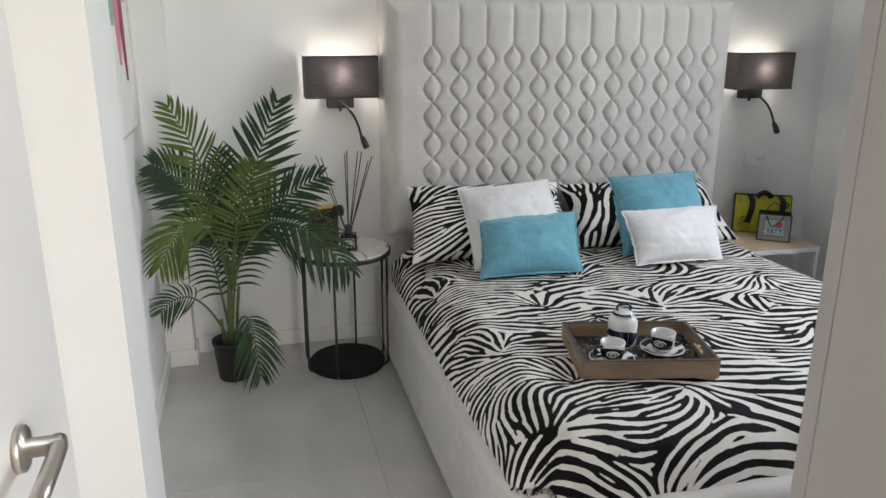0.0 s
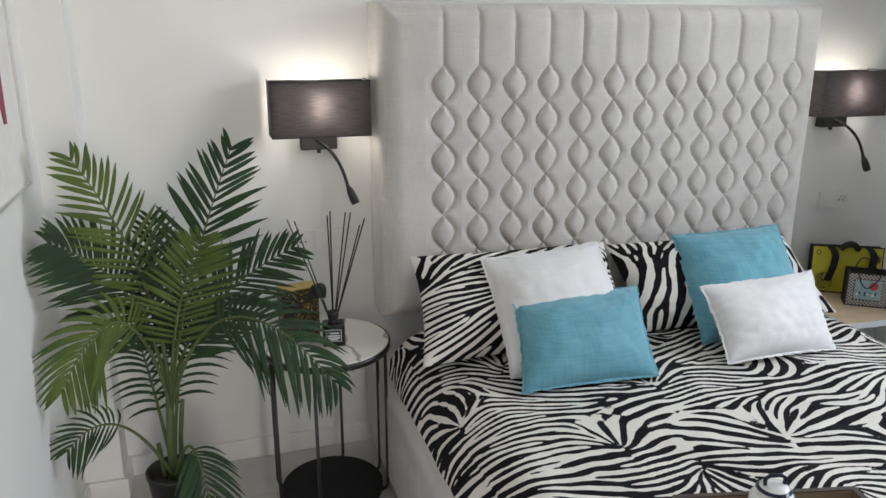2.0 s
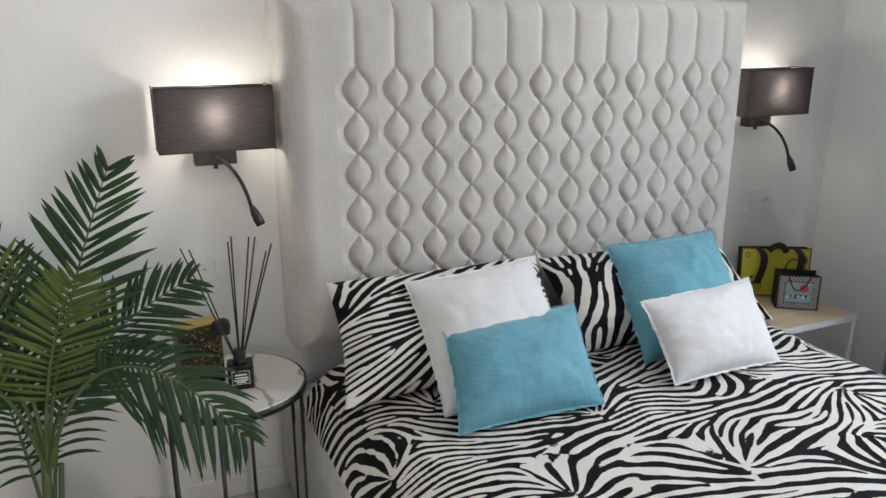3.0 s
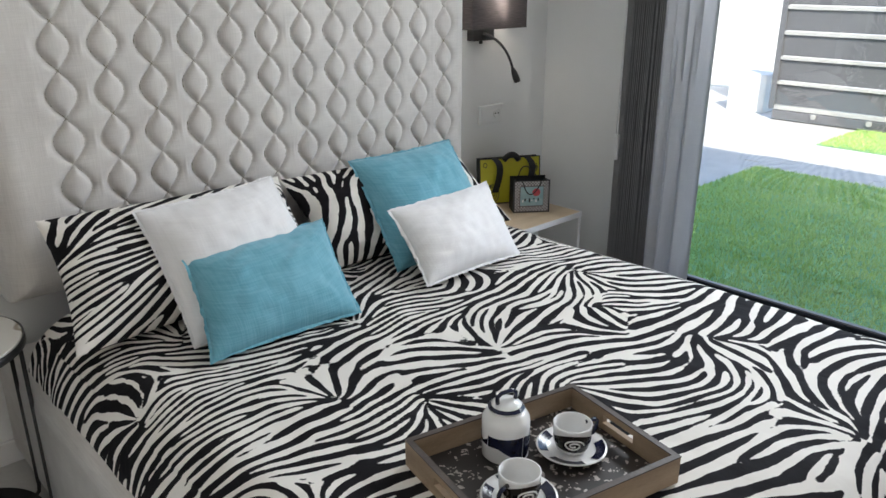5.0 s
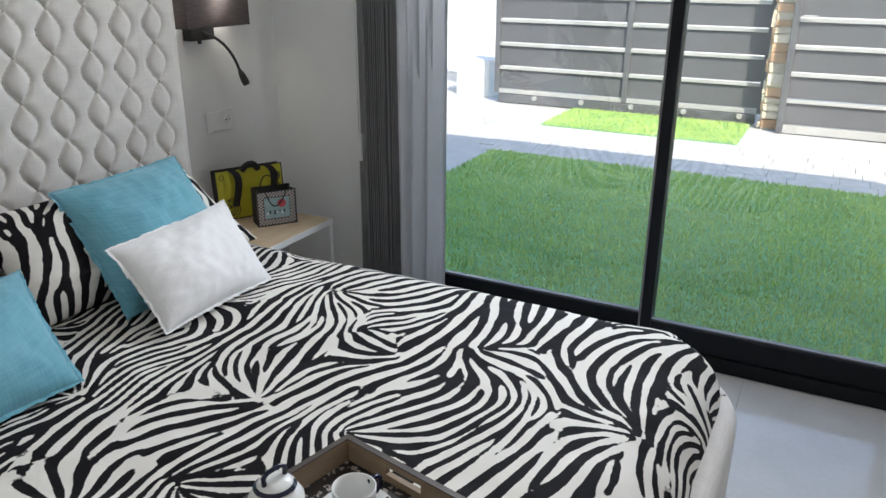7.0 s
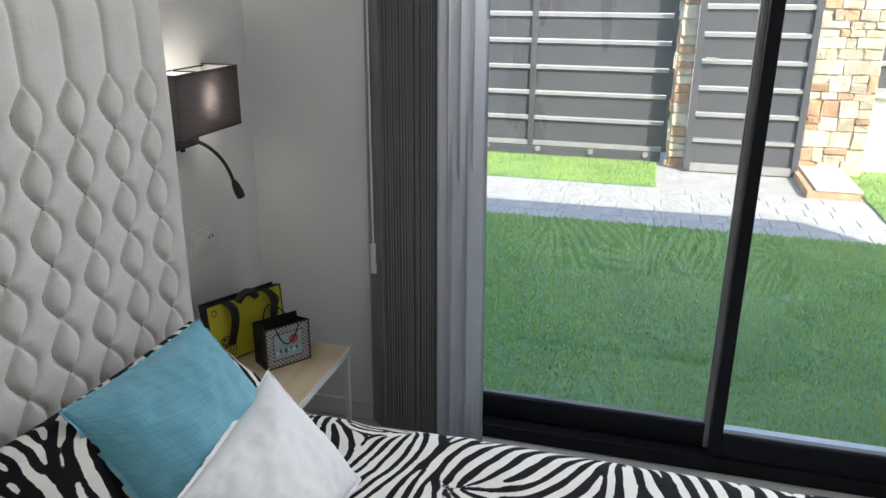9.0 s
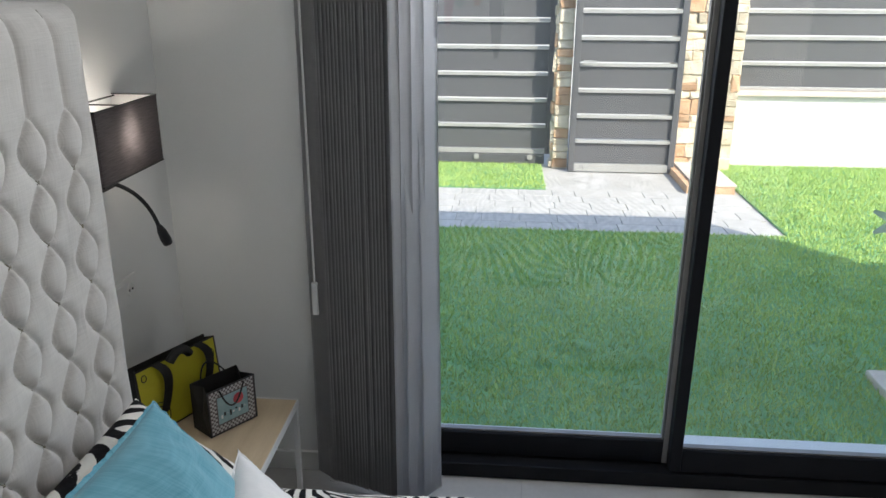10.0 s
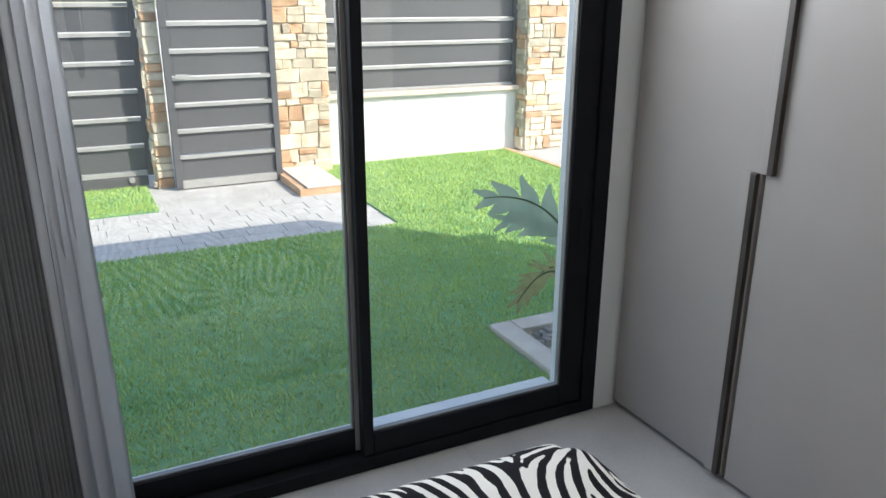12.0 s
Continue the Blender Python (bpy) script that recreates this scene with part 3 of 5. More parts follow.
pillow("white_cushion", (1.53, 2.88, 0.725), (2.05, 2.98, 0.70), (1.515, 2.69, 0.545), (1.905, 2.69, 0.545), 0.15, WHITE_CLOTH, "oblong white cushion with frayed edges", "scatter cushions", True, 6)

# ---- garden: ground, turf, paving ----
GZ = -0.1
setting("ground", box(-60, 80, -70, 70, -0.4, GZ - 0.012), EARTH, "pale sunlit ground around the house")


def turf(name, areas, label, seed, density):
    lawn = None
    for x0, x1, y0, y1 in areas:
        lawn = box(x0, x1, y0, y1, GZ - 0.012, GZ + 0.005, 0, 2, lawn)
    ob = setting(name, lawn, TURF, label)
    rng = np.random.default_rng(seed)
    base = []
    for x0, x1, y0, y1 in areas:
        k = int((x1 - x0) * (y1 - y0) * density)
        base.append(np.stack([rng.uniform(x0, x1, k), rng.uniform(y0, y1, k), np.full(k, GZ + 0.004)], 1))
    b = np.concatenate(base)
    k = len(b)
    ang, tall = rng.uniform(0, 2 * np.pi, k), rng.uniform(0.016, 0.034, k)
    d = np.stack([np.cos(ang), np.sin(ang), np.zeros(k)], 1) * 0.004
    lean = rng.normal(0, 0.011, (k, 2))
    tip = b + np.concatenate([lean, tall[:, None]], 1)
    v = np.stack([b - d, b + d, tip], 1).reshape(-1, 3)
    me = bpy.data.meshes.new("blades")
    me.from_pydata(v.tolist(), [], np.arange(3 * k).reshape(-1, 3).tolist())
    me.materials.append(BLADE)
    g = new("blades", me)
    g.parent = ob
    tagged(g, "short green turf blades", kind="stuff")


turf("lawn_main", ((3.352, 4.07, 0.71, 3.88), (4.07, 6.2, -2.05, 3.88), (6.2, 8.58, -2.05, 0.33)), "green artificial turf in front of the window", 1, 5200)
turf("lawn_patch", ((7.42, 8.42, 2.05, 3.9),), "small square of green artificial turf by the gate", 2, 5000)

setting("lawn_edging", box(6.2, 8.6, -2.12, -2.05, GZ - 0.01, GZ + 0.02, 0.004), STONE_RED, "thin russet edging along the turf")

# planter bed with stone border
pl = thing("planter_border", Matrix(), "pale stone border of the planting bed", "planter")
part("border_stone", box(3.42, 4.06, 0.57, 0.70, GZ - 0.02, GZ + 0.035, 0.006), COPING, pl)
part("border_stone", box(3.93, 4.06, -0.55, 0.566, GZ - 0.02, GZ + 0.035, 0.006), COPING, pl)
bark = bmesh.new()
rnd = random.Random(4)
for i in range(420):
    m = pose(rnd.uniform(3.3, 3.92), rnd.uniform(-0.5, 0.56), GZ + rnd.uniform(-0.01, 0.02), rnd.uniform(-25, 25), rnd.uniform(-25, 25), rnd.uniform(0, 360))
    bmesh.ops.create_cube(bark, size=1.0, matrix=m @ Matrix.Diagonal((rnd.uniform(0.03, 0.08), rnd.uniform(0.012, 0.03), 0.01, 1)))
lone("bark_mulch", bark, mottled("bark chips", (0.18, 0.15, 0.13), (0.5, 0.46, 0.42), 14, 0.9, 0.5, 80), "dark grey and brown bark chips in the planting bed", "mulch", kind="stuff")

# ---- boundary: gates, stone pillars, low wall ----
def barred(name, x, y0, y1, z0, z1, label, category, pitch, stiles, base=0.0):
    """A steel leaf of wide boards in a frame of posts; pale strips between them stand in for light through the gaps."""
    g = thing(name, Matrix.Translation((x, (y0 + y1) / 2, z0)), label, category)
    a, b = y0 - (y0 + y1) / 2, y1 - (y0 + y1) / 2
    t = z1 - z0
    cuts = [a] + [s - (y0 + y1) / 2 for s in stiles] + [b]
    for c in cuts:
        w = 0.03
        part("post", box(-0.03, 0.03, c - w, c + w, 0, t, 0.004), FENCE, g)
    for c0, c1 in zip(cuts, cuts[1:]):
        z = base
        while z < t - 0.05:
            top = min(z + pitch - 0.045, t)
            part("board", box(0.004, 0.02, c0 + 0.03, c1 - 0.03, z, top, 0.002), FENCE, g)
            if top < t - 0.06:
                # solid pale strip, coloured for the bright light behind an open gap
                part("ledge", box(-0.026, 0.022, c0 + 0.03, c1 - 0.03, top + 0.004, top + 0.036, 0.003), FENCE_LT, g, "pale strip in the colour of light through a gap")
            z += pitch
    part("bottom_rail", box(-0.026, 0.026, a + 0.03, b - 0.03, 0.0, base - 0.004 if base > 0.02 else 0.02, 0.003), FENCE_LT, g)
    return g


gate = barred("garden_gate", 8.2, 0.80, 1.77, GZ, 2.1, "grey steel garden gate with pale strips for its bright gaps", "gate", 0.245, (), 0.08)
part("gate_handle", tube([(-0.03, 0.42, 1.07), (-0.07, 0.42, 1.07), (-0.07, 0.31, 1.07)], 0.01, 8), FENCE_LT, gate, "steel lever handle")
slide = barred("sliding_gate", 8.52, 1.99, 4.85, 0.0, 2.2, "grey steel sliding driveway gate", "gate", 0.26, (3.36,), 0.05)
rail = part("track_rail", box(-0.05, 0.03, -1.4, 1.4, -0.1, -0.004, 0.004), FENCE, slide, "dark running rail with rollers")
for k in range(5):
    wheel = lathe([(0, -0.012), (0.028, -0.012), (0.028, 0.012), (0, 0.012)], 14)
    bmesh.ops.transform(wheel, matrix=pose(-0.06, -1.25 + 0.55 * k, -0.03, 0, 90, 0), verts=wheel.verts)
    part("roller", wheel, FENCE_LT, rail)
fence = barred("boundary_fence", 8.68, -2.22, 0.18, 0.665, 2.1, "grey steel fence boards on the low wall", "fence", 0.25, (), 0.03)
lw = thing("low_wall", Matrix.Translation((8.7, -1.0, GZ)), "low white rendered garden wall with stone coping", "wall")
part("wall_body", box(-0.08, 0.1, -1.25, 1.19, -0.05, 0.71), RENDER_W, lw)
part("coping", box(-0.13, 0.15, -1.25, 1.19, 0.712, 0.762, 0.006), COPING, lw)
kerb = thing("stone_kerb", Matrix.Translation((7.95, 0.6, GZ)), "low stone kerb running out from the pillar", "kerb")
part("kerb_body", box(-0.52, 0.42, -0.22, 0.2, -0.02, 0.06), STONE_RED, kerb)
part("kerb_top", box(-0.53, 0.42, -0.23, 0.14, 0.062, 0.08, 0.005), COPING, kerb, "pale kerb slab")
setting("backdrop_wall", box(10.5, 10.7, 5.0, 14, GZ - 0.1, 2.6), RENDER_W, "sunlit white wall beyond the driveway")
setting("wall_street", box(12.5, 12.7, -14, 5, GZ - 0.1, 1.5), RENDER_W, "pale wall across the street")
lone("concrete_block", box(8.75, 9.15, 5.05, 5.5, GZ - 0.02, 0.32, 0.02), RENDER_W, "white rendered gate stop block", "block")

# ---- more materials for the things ----
def translucent(name, a, b, share, stretch=(1, 1, 1), scale=200.0):
    m = mottled(name, a, b, scale, 0.85, 0.3, 500, stretch=stretch, spread=0.001)
    n, l = m.node_tree.nodes, m.node_tree.links
    t, mix = n.new("ShaderNodeBsdfTranslucent"), n.new("ShaderNodeMixShader")
    t.inputs[0].default_value = (*b, 1)
    mix.inputs[0].default_value = share
    l.new(n["Principled BSDF"].outputs[0], mix.inputs[1]), l.new(t.outputs[0], mix.inputs[2])
    l.new(mix.outputs[0], n["Material Output"].inputs[0])
    return m


SHADE = translucent("black lampshade cloth", (0.012, 0.011, 0.014), (0.13, 0.115, 0.12), 0.42, (0.25, 0.25, 4), 90)
LINING = translucent("white shade lining", (0.75, 0.74, 0.72), (0.8, 0.79, 0.77), 0.55)
BLACK = mottled("black lacquered metal", (0.008, 0.008, 0.009), (0.02, 0.02, 0.021), 20, 0.4, 0.05, 400)
VELVET = mottled("black felt", (0.004, 0.004, 0.005), (0.012, 0.012, 0.013), 30, 1.0, 0.5, 500)
LEAF = translucent("palm leaf", (0.010, 0.029, 0.012), (0.029, 0.064, 0.021), 0.07, (1, 1, 1), 12)
LEAF_YOUNG = translucent("young palm leaf", (0.045, 0.08, 0.016), (0.10, 0.145, 0.03), 0.1, (1, 1, 1), 12)
STEM = mottled("green palm stem", (0.06, 0.09, 0.03), (0.12, 0.15, 0.05), 20, 0.6)
PLASTIC_B = mottled("black plastic pot", (0.008, 0.008, 0.009), (0.018, 0.018, 0.02), 15, 0.45)
PLATE = mottled("white switch plastic", (0.74, 0.74, 0.73), (0.79, 0.79, 0.78), 5, 0.35, 0.0)
BIRCH = mottled("pale birch veneer", (0.60, 0.46, 0.30), (0.74, 0.59, 0.41), 3, 0.45, 0.05, 60, stretch=(1, 8, 8))
WHITE_METAL = mottled("white lacquered steel", (0.72, 0.72, 0.72), (0.8, 0.8, 0.8), 8, 0.35, 0.02)
OAK = mottled("grey brown tray wood", (0.23, 0.16, 0.10), (0.39, 0.285, 0.19), 5, 0.55, 0.2, 90, stretch=(1, 1, 6))
OAK_RIM = mottled("dark tray rim", (0.05, 0.04, 0.035), (0.09, 0.07, 0.06), 20, 0.5)
PORCELAIN = mottled("white porcelain", (0.78, 0.78, 0.77), (0.82, 0.82, 0.81), 5, 0.12, 0.0)
INK = mottled("blue black glaze", (0.006, 0.008, 0.022), (0.015, 0.018, 0.045), 20, 0.15, 0.0)
BROWN_INK = mottled("black brown glaze", (0.012, 0.01, 0.01), (0.03, 0.025, 0.022), 20, 0.15, 0.0)
GOLD = mottled("gold print", (0.45, 0.30, 0.06), (0.62, 0.45, 0.12), 30, 0.35, 0.0, metal=0.6)
YELLOW = mottled("yellow card", (0.50, 0.46, 0.02), (0.58, 0.53, 0.04), 6, 0.5, 0.03)
RIBBON = mottled("black ribbon", (0.008, 0.008, 0.008), (0.02, 0.02, 0.02), 40, 0.6, 0.2, 500)
CARD_GREY = mottled("patterned dark card", (0.10, 0.08, 0.08), (0.16, 0.13, 0.13), 20, 0.5)
CARD_PALE = mottled("pale card print", (0.45, 0.43, 0.42), (0.55, 0.53, 0.52), 20, 0.5)
DARK_GLASS = mottled("smoked black glass", (0.006, 0.006, 0.007), (0.012, 0.012, 0.013), 10, 0.08, 0.0)


def spots(name, dark, light, scale, cut, rough=0.35):
    """Pale irregular spots on a dark ground, as in a leopard print."""
    m, n, l, p = mat(name)
    co, v, ns, ad, ramp = n.new("ShaderNodeTexCoord"), n.new("ShaderNodeTexVoronoi"), n.new("ShaderNodeTexNoise"), n.new("ShaderNodeMixRGB"), n.new("ShaderNodeValToRGB")
    ns.inputs["Scale"].default_value = scale * 1.4
    ad.inputs[0].default_value = 0.03
    l.new(co.outputs["Object"], ns.inputs["Vector"]), l.new(co.outputs["Object"], ad.inputs[1]), l.new(ns.outputs["Color"], ad.inputs[2])
    v.inputs["Scale"].default_value = scale
    l.new(ad.outputs[0], v.inputs["Vector"])
    ramp.color_ramp.interpolation = "CONSTANT"
    ramp.color_ramp.elements[0].color, ramp.color_ramp.elements[1].color = (*light, 1), (*dark, 1)
    ramp.color_ramp.elements[1].position = cut
    l.new(v.outputs["Distance"], ramp.inputs[0]), l.new(ramp.outputs[0], p.inputs["Base Color"])
    p.inputs["Roughness"].default_value = rough
    return m


LEOPARD = spots("leopard print tray base", (0.02, 0.016, 0.015), (0.40, 0.36, 0.33), 58, 0.31)
GOLD_SPOTS = spots("gold leopard print", (0.012, 0.011, 0.01), (0.50, 0.34, 0.07), 110, 0.3)
MARBLE, _n, _l, _p = mat("white veined marble")
_co, _w, _r = _n.new("ShaderNodeTexCoord"), _n.new("ShaderNodeTexWave"), _n.new("ShaderNodeValToRGB")
_w.inputs["Scale"].default_value, _w.inputs["Distortion"].default_value, _w.inputs["Detail"].default_value, _w.inputs["Detail Scale"].default_value = 1.6, 9.0, 4.0, 1.6
_r.color_ramp.elements[0].color, _r.color_ramp.elements[1].color = (0.38, 0.33, 0.27, 1), (0.74, 0.72, 0.68, 1)
_r.color_ramp.elements[0].position, _r.color_ramp.elements[1].position = 0.0, 0.045
_l.new(_co.outputs["Object"], _w.inputs["Vector"]), _l.new(_w.outputs["Fac"], _r.inputs[0]), _l.new(_r.outputs[0], _p.inputs["Base Color"])
_p.inputs["Roughness"].default_value = 0.2


# ---- wall lamps ----
def wall_lamp(x, label):
    lamp = thing("wall_lamp", pose(x, 3.5, 1.275), label, "lamp", "bedside wall lamps")
    w, d, z0, z1, g = 0.16, 0.135, -0.088, 0.088, 0.003
    def wrap(e, up, down):
        """Three upright cloth faces, open towards the wall, above and below."""
        bm = bmesh.new()
        low = [bm.verts.new((x, y, z0 + down)) for x, y in ((-w + e, -0.012), (-w + e, -d + e), (w - e, -d + e), (w - e, -0.012))]
        high = [bm.verts.new((v.co.x, v.co.y, z1 - up)) for v in low]
        for i in range(3):
            bm.faces.new((low[i], low[i + 1], high[i + 1], high[i]))
        return bm

    shade = part("shade", wrap(0.0, 0.0, 0.0), SHADE, lamp, "oblong black cloth shade")
    for z in (z0, z1):
        part("shade_hem", tube([(-w, -0.012, z), (-w, -d, z), (w, -d, z), (w, -0.012, z)], 0.002, 6), BLACK, shade, "black hem")
    ln = wrap(0.004, 0.001, 0.002)
    part("lining", ln, LINING, shade, "white inner lining")
    rim = tube([(-w + 0.004, -0.02, z1 - 0.004), (w - 0.004, -0.02, z1 - 0.004)], 0.0025, 6)
    tube([(-w + 0.004, -d + 0.006, z1 - 0.004), (w - 0.004, -d + 0.006, z1 - 0.004)], 0.0025, 6, rim)
    tube([(0, -d + 0.006, z1 - 0.006), (0, -0.02, z1 - 0.006)], 0.002, 6, rim)
    part("shade_ring", rim, BLACK, shade)
    plate = part("back_plate", box(-0.06, 0.06, -0.045, -0.001, -0.142, -0.07, 0.003), BLACK, lamp, "black mounting box")
    part("switch", box(-0.006, 0.006, -0.03, -0.018, -0.156, -0.142, 0.002), BLACK, plate)
    part("socket_arm", tube([(0.0, -0.03, -0.075), (0.0, -0.08, -0.06), (0.0, -0.095, -0.035)], 0.013, 12), BLACK, lamp)
    bulb = lathe([(0.0, -0.035), (0.012, -0.033), (0.013, -0.018), (0.022, 0.005), (0.026, 0.022), (0.02, 0.042), (0.0, 0.05)], 20, None, (0.0, -0.095, 0.0))
    part("bulb", bulb, glowing("lit bulb", (1.0, 0.93, 0.84), 10.0), lamp, "lit white bulb", True)
    neck = tube(bend((-0.01, -0.045, -0.11), (0.055, -0.12, -0.14), (0.075, -0.14, -0.255), 14), 0.0055, 10)
    arm = part("reading_arm", neck, BLACK, lamp, "black flexible reading arm", True)
    tip = lathe([(0.0, 0.0), (0.0065, 0.0), (0.012, -0.018), (0.0145, -0.045), (0.0135, -0.062), (0.0, -0.062)], 18)
    bmesh.ops.transform(tip, matrix=pose(0.075, -0.14, -0.252, -8, -22, 0), verts=tip.verts)
    part("reading_head", tip, BLACK, arm, "", True)
    glow = new("bulb_light", bpy.data.lights.new("bulb_light", "POINT"))
    glow.data.energy, glow.data.shadow_soft_size, glow.data.color = LAMP_W, 0.025, (1.0, 0.88, 0.75)
    glow.location = (x, 3.5 - 0.09, 1.235)
    return lamp


wall_lamp(0.405, "lit black cloth wall lamp with reading arm beside the headboard")
wall_lamp(2.522, "lit black cloth wall lamp with reading arm above the nightstand")


# ---- switch plates ----
def plate(name, x, z, cells, label):
    ob = thing(name, pose(x, 3.5, z), label, "socket")
    w = 0.071 * cells / 2 + 0.006
    part("cover_plate", box(-w, w, -0.009, -0.0005, -0.041, 0.041, 0.003), PLATE, ob)
    for i in range(cells):
        c = (i - (cells - 1) / 2) * 0.071
        if i == (0 if cells > 2 else cells - 1):
            ring = lathe([(0.021, 0.0), (0.021, 0.004), (0.019, 0.004), (0.019, -0.006), (0.0, -0.006)], 24)
            bmesh.ops.transform(ring, matrix=pose(c, -0.0092, 0, 90, 0, 0), verts=ring.verts)
            s = part("socket_well", ring, PLATE, ob, "round socket well", True)
            part("pin_hole", box(c - 0.012, c - 0.007, -0.0115, -0.006, -0.0025, 0.0025), BLACK, s)
            part("pin_hole", box(c + 0.007, c + 0.012, -0.0115, -0.006, -0.0025, 0.0025), BLACK, s)
        else:
            part("rocker", box(c - 0.03, c + 0.03, -0.013, -0.0092, -0.03, 0.03, 0.002), PLATE, ob, "white rocker switch")
    return ob


plate("switch_plate", 0.408, 0.808, 3, "white socket and switch plate above the side table")
plate("switch_plate", 2.61, 0.812, 2, "white socket and switch plate above the nightstand")

# ---- round side table ----
tb = thing("side_table", pose(0.365, 3.2, 0), "round marble side table on thin black wire legs", "table")
part("tabletop", lathe([(0, 0.541), (0.197, 0.541), (0.2, 0.543), (0.2, 0.553), (0.198, 0.555), (0, 0.555)], 64), MARBLE, tb, "white veined marble top")
part("top_rim", lathe([(0.203, 0.532), (0.206, 0.532), (0.206, 0.552), (0.203, 0.552), (0.19, 0.539), (0.19, 0.532), (0.203, 0.532)], 64), BLACK, tb, "black metal rim", True)
for a in (20, 70, 160, 200, 250, 340):
    c, s = math.cos(radians(a)), math.sin(radians(a))
    part("leg", tube([(0.19 * c, 0.19 * s, 0.54), (0.19 * c, 0.19 * s, 0.035), (0.186 * c, 0.186 * s, 0.018), (0.172 * c, 0.172 * s, 0.008), (0.15 * c, 0.15 * s, 0.006)], 0.0055, 8), BLACK, tb, "", True)
part("base_disc", lathe([(0, 0.001), (0.168, 0.001), (0.17, 0.004), (0.17, 0.026), (0.166, 0.03), (0, 0.03)], 56), VELVET, tb, "matt black base disc")

# ---- reed diffuser and gift box on the table ----
df = thing("reed_diffuser", pose(0.385, 3.165, 0.555, 0, 0, -8), "black glass reed diffuser with dark reeds", "diffuser")
part("bottle", box(-0.035, 0.035, -0.028, 0.028, 0.0, 0.075, 0.006, 3), DARK_GLASS, df, "square black glass bottle")
part("neck", lathe([(0, 0.075), (0.018, 0.075), (0.018, 0.08), (0.014, 0.084), (0.017, 0.088), (0.018, 0.108), (0.015, 0.112), (0, 0.112)], 24), BLACK, df, "black collar", True)
lb = part("bottle_label", box(-0.024, 0.024, -0.0288, -0.0282, 0.018, 0.058), PLATE, df, "black label with a white frame and white bars")
part("label_field", box(-0.0225, 0.0225, -0.0292, -0.0289, 0.0195, 0.0565), BLACK, lb)
for k, (z, w) in enumerate(((0.047, 0.016), (0.038, 0.019), (0.031, 0.019), (0.025, 0.012))):
    part("label_bar", box(-w, w, -0.0296, -0.0293, z - 0.0022, z + 0.0022), PLATE, lb)
for dx, dy, dz in ((-0.125, -0.01, 0.415), (-0.105, 0.01, 0.405), (-0.005, 0.0, 0.42), (0.004, 0.02, 0.43), (0.05, 0.0, 0.43), (0.066, 0.015, 0.425), (0.092, -0.01, 0.39), (0.108, 0.01, 0.405)):
    part("reed", tube([(dx * 0.02, dy * 0.02, 0.06), (dx, dy, dz)], 0.0022, 6), BLACK, df, "dark reed")
bx = thing("gift_box", pose(0.285, 3.235, 0.555, 0, 0, 12), "black and gold leopard print gift box with black ribbon", "box")
part("box_body", box(-0.06, 0.06, -0.03, 0.03, 0.0, 0.18, 0.003), GOLD_SPOTS, bx)
part("gold_edge", box(-0.0615, 0.0615, -0.0315, 0.0315, 0.178, 0.182, 0.001), GOLD, bx, "gold rim")
rb = sheet(14, 2, lambda u, v: (-0.055 + 0.12 * u, -0.034 - 0.006 * math.sin(u * 9), 0.10 + 0.075 * u + (v - 0.5) * 0.03))
part("ribbon", rb, RIBBON, bx, "wide black ribbon")
bow = tube(bend((0.05, -0.03, 0.17), (0.075, -0.045, 0.20), (0.07, -0.035, 0.145), 8), 0.012, 8)
tube(bend((0.05, -0.03, 0.17), (0.03, -0.05, 0.195), (0.055, -0.04, 0.15), 8), 0.012, 8, bow)
part("bow", bow, RIBBON, bx, "", True)


# ---- artificial palm ----
palm = thing("potted_palm", pose(-0.135, 3.19, 0), "artificial green palm in a black plastic pot", "plant")
pot = part("pot", lathe([(0, 0.0), (0.062, 0.0), (0.066, 0.005), (0.083, 0.165), (0.087, 0.168), (0.087, 0.18), (0.08, 0.18), (0.078, 0.15), (0, 0.148)], 40), PLASTIC_B, palm, "black plastic pot", True)
part("soil", lathe([(0, 0.152), (0.05, 0.154), (0.0785, 0.15)], 24), mottled("dark moss", (0.02, 0.018, 0.014), (0.05, 0.045, 0.035), 40, 0.95, 0.6), pot)


